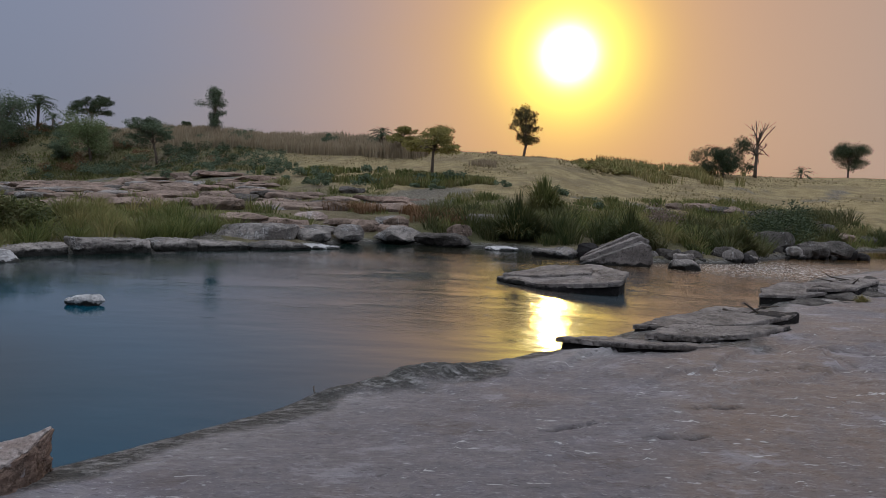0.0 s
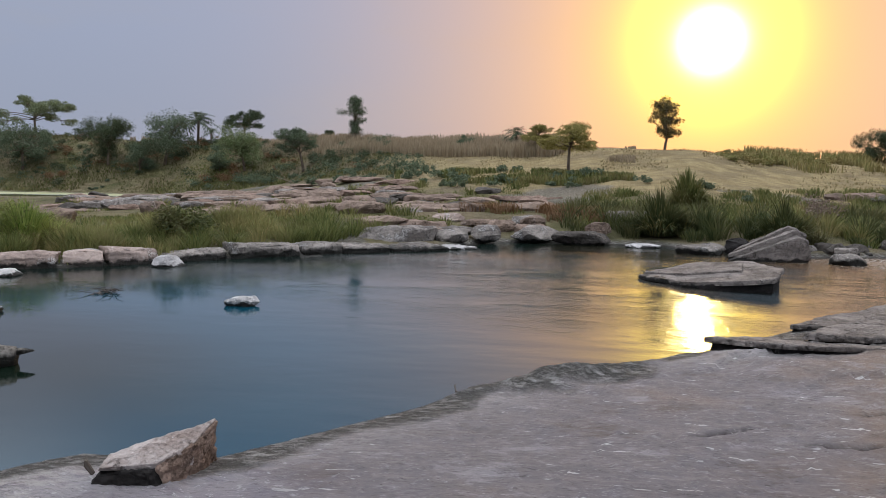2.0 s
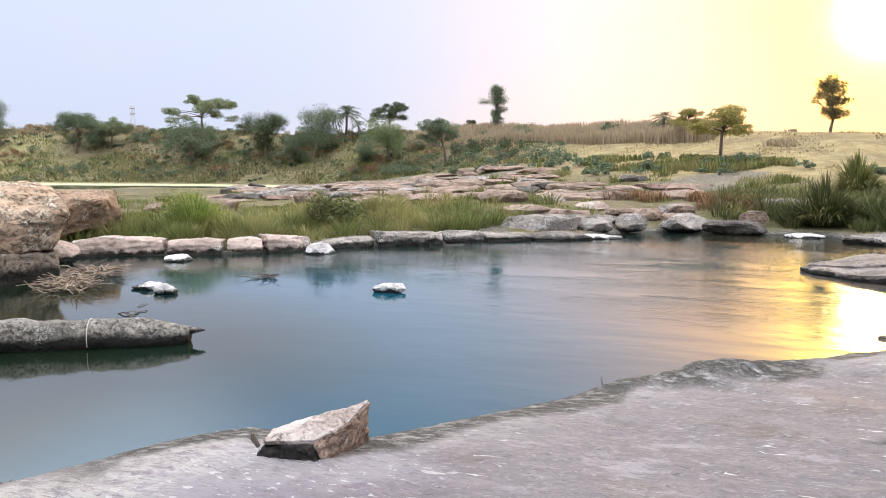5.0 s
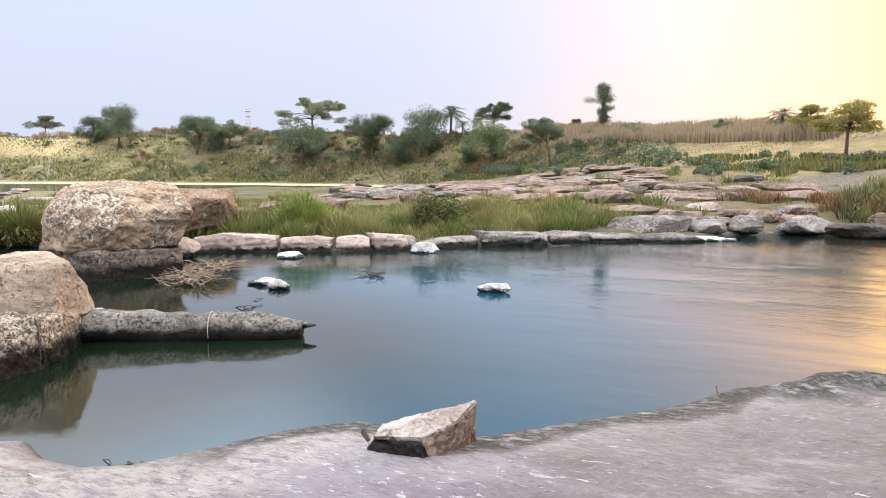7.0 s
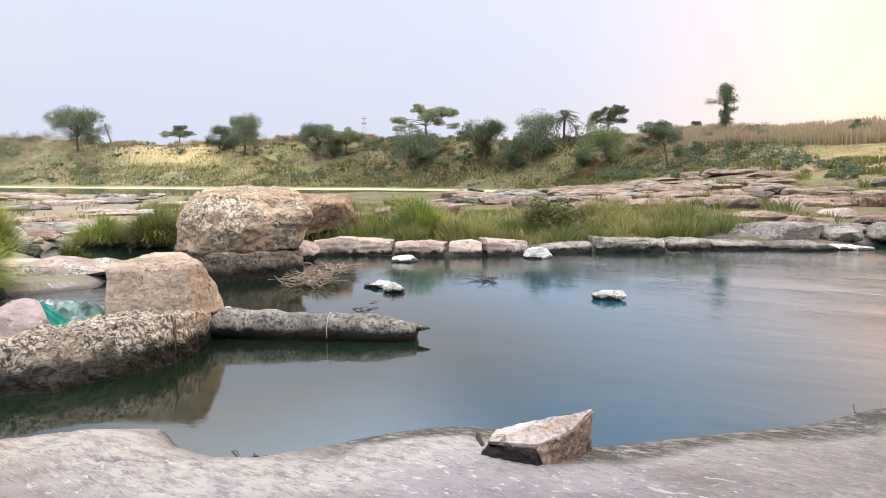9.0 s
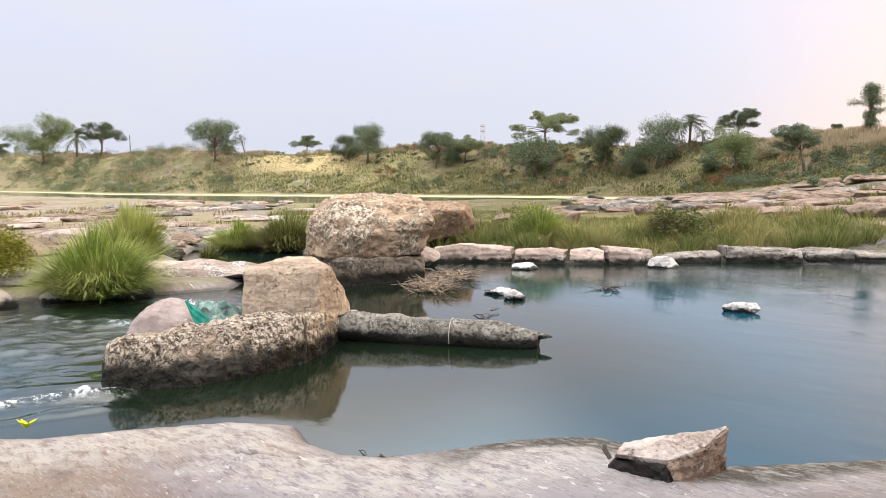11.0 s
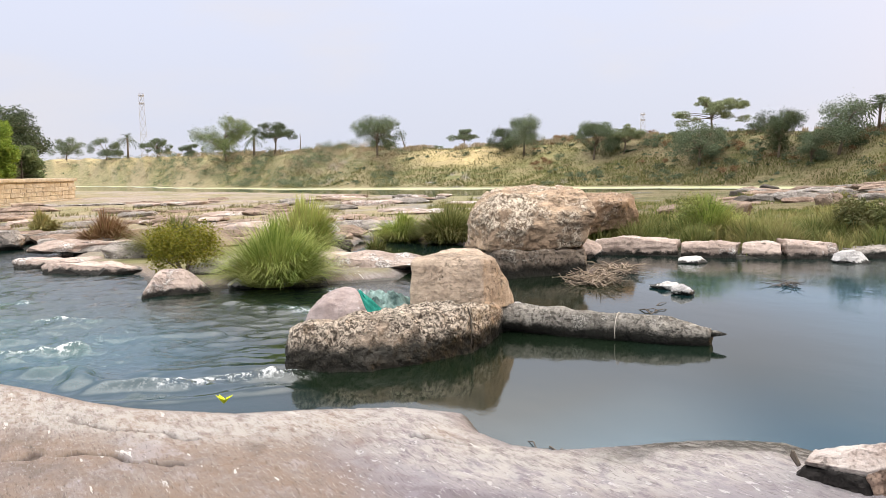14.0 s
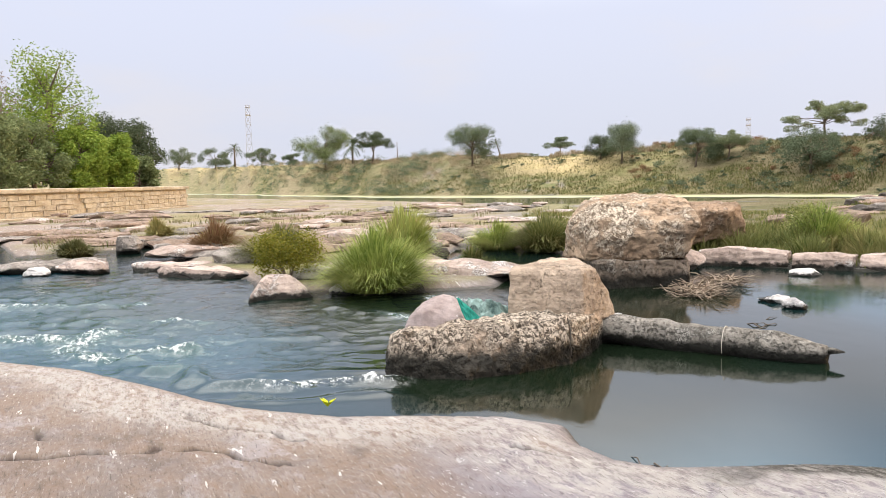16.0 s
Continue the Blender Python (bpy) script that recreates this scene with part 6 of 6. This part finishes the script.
TREES = [
    ("dark spreading acacia on the far slope", 47.2, 1.11, 64, 1.44, "leaf", 1, 0.3, 0.7, 0.1, "round"), ("thin light acacia on the far slope", 45.0, 1.72, 52, 1.38, "leaf_pale", 2, 0.35, 0.6, 0.0, "flat"),
    ("round green acacia at the slope's foot", 39.7, 0.05, 74, 1.32, "leaf", 3, 0.3, 0.8, 0.05, "round"), ("tall feathery pale tree on the crest", 38.8, 3.6, 66, 2.0, "leaf_pale", 4, 0.4, 0.6, 0.0, "flat"),
    ("dense dark tree on the far slope", 34.5, 0.64, 75, 1.32, "leaf_dark", 5, 0.25, 0.8, 0.0, "round"), ("grey-green tree on the far slope", 30.8, 0.96, 84, 1.09, "leaf", 6, 0.3, 0.9, 0.1, "round"),
    ("low shrub tree beside the slope trees", 32.4, 0.0, 48, 1.15, "leaf", 7, 0.1, 0.9, 0.0, "round"), ("broad dark-topped tree on the crest", 25.2, 4.2, 56, 1.49, "leaf_dark", 8, 0.3, 0.7, 0.0, "flat"),
    ("light green acacia below the crest", 25.2, 0.34, 72, 1.15, "leaf_light", 9, 0.3, 0.9, -0.15, "round"), ("leaning acacia on the slope", 20.9, 0.38, 78, 0.98, "leaf", 10, 0.4, 0.7, -0.25, "flat"),
    ("small dark shrub on the crest", 19.2, 4.3, 22, 1.38, "leaf_dark", 11, 0.1, 0.9, 0.0, "round"), ("tall ragged tree on the crest", 17.1, 4.3, 78, 0.55, "leaf", 12, 0.2, 1.0, 0.0, "column"),
    ("flat-topped light acacia at the field", 0.9, 0.6, 100, 1.0, "leaf_gold", 13, 0.45, 0.5, 0.08, "flat"), ("thin pale tree at the field's edge", 3.2, 3.2, 52, 1.26, "leaf_gold", 14, 0.4, 0.6, 0.0, "flat"),
    ("slender tree alone on the field's brow", -6.0, 4.05, 88, 0.52, "leaf_tawny", 15, 0.2, 1.0, 0.0, "column"), ("round dense tree beyond the field", -20.5, 2.5, 64, 1.67, "leaf_dark", 16, 0.1, 0.9, 0.0, "round"),
    ("small dark tree beyond the field", -28.4, 3.3, 52, 1.26, "leaf_dark", 17, 0.25, 0.8, 0.0, "round"), ("round acacia at the ploughed path", 63.5, 2.05, 70, 1.43, "leaf", 18, 0.3, 0.8, 0.0, "round"),
    ("small acacia on the crest", 56.9, 3.2, 36, 1.49, "leaf", 19, 0.35, 0.7, 0.0, "flat"), ("broad acacia on the far slope", 52.4, 1.77, 70, 1.15, "leaf", 20, 0.35, 0.8, 0.0, "round"),
    ("dark acacia beside the broad one", 53.9, 2.4, 48, 1.26, "leaf_dark", 21, 0.2, 0.8, 0.0, "round"), ("big round green tree on the bank", 74.6, 2.1, 70, 1.69, "leaf_light", 22, 0.2, 0.9, 0.0, "round"),
    ("dark spreading tree on the bank", 71.1, 2.8, 54, 1.56, "leaf_dark", 23, 0.3, 0.7, 0.0, "flat"), ("low shrub tree on the far bank", 79.3, 2.7, 30, 2.08, "leaf", 24, 0.1, 0.8, 0.0, "round"),
    ("small tree on the far bank", 82.6, 2.5, 34, 1.82, "leaf", 25, 0.2, 0.8, 0.0, "round"), ("small shrub on the far bank", 77.2, 2.7, 22, 1.56, "leaf", 26, 0.1, 0.8, 0.0, "round"),
    ("round dark tree far down the bank", 85.1, 2.5, 34, 1.69, "leaf", 27, 0.2, 0.8, 0.0, "round"), ("shrub tree at the field's brow", 8.6, 3.6, 26, 1.15, "leaf", 28, 0.15, 0.8, 0.0, "round"),
    ("dark shrub at the slope's foot", 27.0, 0.2, 34, 1.38, "leaf", 29, 0.1, 0.8, 0.0, "round")]
for label, az, el, px, wide, mat, seed, bare, flat, lean, shape in TREES:
    tree(label, az, el, px, wide, mat, seed, bare, int({"round": 12000, "flat": 9500, "column": 6500}[shape] * max(1.0, wide)), flat, lean, shape)
tree("bare dry tree beyond the field", -22.6, 2.6, 98, 0.75, "bark", 41, 0.3, 0, 1.0, 0.0, "column")
palm("date palm on the crest", 28.5, 3.6, 74, 1, 60, 0.52)
palm("ragged dry palm beside the date palm", 27.6, 3.6, 41, 2, 18, 0.45, "leaf")
palm("date palm at the field's brow", 4.9, 3.9, 57, 3, 46, 0.45)
palm("low palm bush beyond the field", -25.5, 2.7, 34, 4, 30, 0.25)
palm("palm with a leaning trunk on the bank", 72.6, 2.4, 62, 5, 30, 0.55)
palm("palm far along the bank", 81.2, 2.7, 51, 6, 26, 0.6)


def scrub(label, az0, az1, s0, s1, count, mat, seed, size=(0.5, 1.3)):
    """Low leafy scrub over a stretch of slope."""
    xs, ys = slope_spots(count, az0, az1, s0, s1, seed, -0.15, 0.12)
    zs = ground_at(xs, ys)
    rs = np.random.RandomState(seed)
    c, r = [], []
    for x, y, z in zip(xs, ys, zs):
        k = rs.uniform(*size)
        for _ in range(4):
            c.append((x + rs.normal(0, 0.4) * k, y + rs.normal(0, 0.4) * k, z + k * rs.uniform(0.15, 0.5)))
            r.append(k * rs.uniform(0.3, 0.5))
    v, f = leafy(c, r, len(c) * 55, 0.07, seed, 0.7)
    return tagged(new("scrub", mesh_from("scrub", v.tolist(), f, mat)), label, "scrub", kind="stuff")


scrub("olive scrub over the far slope", 12, 66, 0.05, 0.95, 200, "leaf", 81, (0.4, 1.2))
scrub("dark undergrowth on the far slope", 14, 58, 0.1, 0.9, 70, "leaf_dark", 89, (0.4, 1.1))
scrub("brown dry scrub over the far slope", 16, 52, 0.2, 1.0, 150, "grass_brown", 82, (0.4, 1.0))
scrub("dark scrub along the crest", 12, 60, 0.8, 1.0, 60, "leaf", 83, (0.4, 0.9))
scrub("green scrub on the river bank", 62, 88, 0.02, 0.95, 620, "leaf", 84, (0.7, 2.0))
scrub("brown scrub on the river bank", 62, 86, 0.3, 1.0, 260, "reed_tan", 87, (0.7, 2.0))
scrub("dark green tufts over the far slope", 34, 84, 0.05, 0.8, 150, "leaf", 88, (0.15, 0.4))
scrub("olive scrub below the field", -12, 22, -0.35, 0.2, 60, "leaf", 85, (0.25, 0.7))
scrub("brown scrub across the field", -19, -10, 0.55, 0.8, 40, "reed", 86, (0.35, 0.7))


# ---- left bank wall and its trees ----
def bank_wall():
    a, b, c = Vector((-70.5, 6.4, 0)), Vector((-53.5, -1.9, 0)), Vector((-36, -14.5, 0))
    w = thing("retaining_wall", "ochre stone retaining wall above the river flat", "wall")
    rnd = random.Random(3)
    shapes = []
    for i in range(8):
        bm = bmesh.new()
        long = 0.9 + 0.16 * i
        bmesh.ops.create_cube(bm, size=1.0, matrix=Matrix.Diagonal((long - 0.03, 0.24 + 0.02 * (i % 3), 0.315, 1)))
        bmesh.ops.bevel(bm, geom=bm.edges[:], offset=0.025, segments=1, affect="EDGES")
        for v in bm.verts:
            v.co += Vector((rnd.uniform(-0.03, 0.03), rnd.uniform(-0.03, 0.03), rnd.uniform(-0.02, 0.02)))
        me = bpy.data.meshes.new("wall_stone")
        bm.to_mesh(me)
        bm.free()
        me.materials.append(MAT["wallstone"])
        shapes.append((long, me))
    core = prism("core", [(a.x, a.y), (b.x, b.y), (c.x, c.y), (c.x - 3, c.y - 6), (b.x - 6, b.y - 6), (a.x - 6, a.y - 3)], -0.3, 1.95, "wallstone", 9, 0.03, 200)
    part("core", core, w, "earth-backed core")
    for p, q in ((a, b), (b, c)):
        d = (q - p).length
        out = Vector((-(q.y - p.y), q.x - p.x, 0)).normalized()
        for name, z0, z1, f in (("coping", 1.72, 1.98, 0.25), ("plinth", -0.3, 0.3, 0.55)):
            line = [(p + out * f), (q + out * f), (q - out * f), (p - out * f)]
            part(name, prism(name, [(v.x, v.y) for v in line], z0, z1, "wallstone", 5, 0.03, 40, 0.05), w)
        turn = math.degrees(math.atan2(q.y - p.y, q.x - p.x))
        for row in range(5):
            s = rnd.uniform(0.0, 0.5)
            while True:
                long, me = shapes[rnd.randrange(8)]
                if s + long > d:
                    break
                at = p.lerp(q, (s + long / 2) / d)
                part("wall_stone", me, w, "", pose(at.x, at.y, row * 0.33 + 0.14, 0, 0, turn))
                s += long


bank_wall()


def wall_tree(label, x, y, h, wide, mat, seed, shape="round", leaves=16000, bare=0.08):
    rs = random.Random(seed)
    ob = thing("tree", label, "tree", (x, y, 1.7))
    lumps, centres, radii = [], [], []
    top = Vector((0, 0, h * 0.75))
    lumps.append(trunk([(0, 0, -1.6), (0.02 * h, 0, h * 0.3), top], [0.035 * h, 0.028 * h, 0.01 * h]))
    for i in range(54):
        up = rs.uniform(bare, 0.93)
        a = rs.uniform(0, 6.3)
        lim = (1 - ((up - 0.35) / 0.66) ** 2) if up > 0.35 else 0.95
        out = rs.uniform(0.3, 1) * math.sqrt(max(0.06, lim))
        tip = Vector((math.cos(a) * out * wide / 2, math.sin(a) * out * wide / 2, up * h))
        root = Vector((0, 0, h * min(up * 0.8, 0.7)))
        lumps.append(trunk([root, tip], [0.010 * h, 0.003 * h], 5))
        centres.append(tip)
        radii.append(h * rs.uniform(0.09, 0.16))
    part("trunk", mesh_from("trunk", *join(lumps), "bark", True), ob)
    v, f = leafy(centres, radii, leaves, 0.13, seed)
    part("crown", mesh_from("crown", v.tolist(), f, mat), ob)
    return ob


for k, (label, az, d, px, wpx, mat) in enumerate((("tall bright green tree behind the wall", 93.3, 68, 215, 130, "leaf_bright"), ("bright green shrub tree at the wall's end", 89.6, 70, 90, 75, "leaf_bright"), ("dark tree behind the wall", 88.6, 82, 112, 110, "leaf_dark"), ("dark spreading tree behind the bright one", 90.6, 84, 120, 120, "leaf_dark"),
        ("bright leafy shrub above the wall", 91.6, 66, 100, 90, "leaf_bright"), ("olive shrub above the wall", 94.5, 64, 110, 120, "leaf_light"), ("olive shrub tree above the wall", 96.8, 60, 125, 130, "leaf_light"), ("pinkish half-bare tree behind the wall", 97.5, 74, 190, 120, "leaf_pink"), ("low shrub at the wall's end", 87.9, 73, 55, 55, "leaf_light"))):
    wall_tree(label, -math.sin(radians(az)) * d, math.cos(radians(az)) * d, px / 1317 * d, wpx / 1317 * d, mat, 60 + k)


# ---- masts ----
def lattice_tower(label, az, dist, el0, px, seed=0, wpx=14):
    h, w = px / 1317 * dist, wpx / 1317 * dist
    x, y = -math.sin(radians(az)) * dist, math.cos(radians(az)) * dist
    z = float(ground_at([x], [y])[0]) - 0.5
    h += 1.75 + el0 / 100 * dist - z
    ob = thing("lattice_tower", label, "tower", (x, y, z), az)
    legs = []
    n = 7
    for sx, sy in ((-1, -1), (1, -1), (1, 1), (-1, 1)):
        pts = [Vector((sx * w / 2 * (1 - 0.35 * t), sy * w / 2 * (1 - 0.35 * t), h * t)) for t in np.linspace(0, 1, n + 1)]
        legs.append(pts)
        part("leg", mesh_from("leg", *tube(pts, [0.035 * w] * (n + 1), 4), "steel"), ob)
    lumps = []
    for i in range(n):
        for k in range(4):
            p, q = legs[k], legs[(k + 1) % 4]
            lumps.append(tube([p[i], q[i + 1]], [0.025 * w] * 2, 4))
            lumps.append(tube([q[i], p[i + 1]], [0.025 * w] * 2, 4))
            lumps.append(tube([p[i + 1], q[i + 1]], [0.025 * w] * 2, 4))
    part("bracing", mesh_from("bracing", *join(lumps), "steel"), ob)
    for t in (0.86, 0.97):
        part("antenna", mesh_from("antenna", *tube([(-w * 0.4, 0, h * t), (w * 0.4, 0, h * t)], [0.16 * w, 0.16 * w], 6), "steel"), ob)


lattice_tower("slender lattice mast beyond the far bank", 80.1, 330, 2.6, 104, 0, 11)
lattice_tower("faint lattice pylon beyond the crest", 43.5, 420, 3.0, 52, 1, 10)
for az, el, px, tilt in ((69.2, 3.6, 30, 0), (61.3, 3.3, 32, -18)):
    base, dist = spot(az, el)
    h = px / 1317 * dist
    shaft = mesh_from("pole", *tube([(0, 0, -0.3), (math.sin(radians(tilt)) * h, 0, h)], [0.09, 0.05], 6), "bark")
    thing("pole", "thin weathered pole on the far bank", "pole", base, az, mesh=shaft)


# ---- small things ----
def twigs(name, label, where, n, length, width, mat, seed, rise=0.3, category="driftwood"):
    rs = random.Random(seed)
    ob = thing(name, label, category, where)
    for i in range(n):
        a, e = rs.uniform(0, 2 * math.pi), rs.uniform(-0.1, rise)
        L = length * rs.uniform(0.35, 1)
        p = Vector((rs.gauss(0, 0.32) * length, rs.gauss(0, 0.32) * length, rs.uniform(0, 0.25) * length * rise * 1.6))
        d = Vector((math.cos(a), math.sin(a), e)) * L
        m = p + d * 0.5 + Vector((rs.uniform(-1, 1), rs.uniform(-1, 1), rs.uniform(-0.3, 1))) * L * 0.14
        r = width * rs.uniform(0.4, 1)
        part("stick", mesh_from("stick", *tube([p, m, p + d], [r, r * 0.8, r * 0.35], 5), mat), ob)
    return ob


twigs("driftwood_pile", "tangle of pale driftwood against the ruined pier", (-8.68, 7.75, -0.02), 190, 0.42, 0.015, "drift", 1, 0.5)
twigs("driftwood_pile", "bleached driftwood on the stones beside the pier", (-9.3, 8.8, 0.02), 80, 0.5, 0.016, "drift", 2, 0.35)
twigs("twig_tangle", "dark twig tangle floating in the pool", (-6.7, 9.65, 0.0), 26, 0.27, 0.011, "dark_twig", 3, 0.35)
twigs("twig_tangle", "thin floating driftwood near the pillar", (-6.55, 6.7, -0.005), 6, 0.36, 0.012, "dark_twig", 4, 0.12)
twigs("driftwood", "dry forked branch at the water's edge", (3.95, 9.9, 0.16), 4, 0.65, 0.02, "dark_twig", 5, 0.4)
twigs("twig", "dark twig on the shelf's edge", (-0.86, 5.72, 0.04), 2, 0.2, 0.012, "dark_twig", 6, 0.12, "twig")
twigs("twig", "dark sticks in the notch of the shelf", (-3.75, 2.74, 0.01), 5, 0.24, 0.009, "dark_twig", 7, -0.05, "twig")
twigs("driftwood", "driftwood sticks on the broken ledges", (7.9, 13.9, 0.22), 7, 0.8, 0.02, "dark_twig", 8, 0.3)
twigs("dry_stalks", "dry leafless stalks over the outcrop", (-16.5, 41.0, 0.7), 9, 1.3, 0.02, "twig", 9, 2.2, "stalks")


def leaf_sprig():
    ob = thing("leaf_sprig", "bright yellow-green leaf sprig on the shelf edge", "leaf", (-5.72, 1.27, 0.06), 30)
    rs = random.Random(4)
    for i in range(5):
        a = i * 1.26 + rs.uniform(-0.3, 0.3)
        v = [(0, 0, 0), (0.035, -0.022, 0.03), (0.085, 0, 0.035 + 0.02 * rs.random()), (0.035, 0.022, 0.03)]
        part("leaf", mesh_from("leaf", v, [(0, 1, 2), (0, 2, 3)], "sprig"), ob, "", pose(0, 0, 0, 0, rs.uniform(-30, 5), math.degrees(a)))


MAT["sprig"] = plain("sprig_leaf", (0.42, 0.52, 0.01), (0.60, 0.62, 0.02), 15, 0.6)
leaf_sprig()
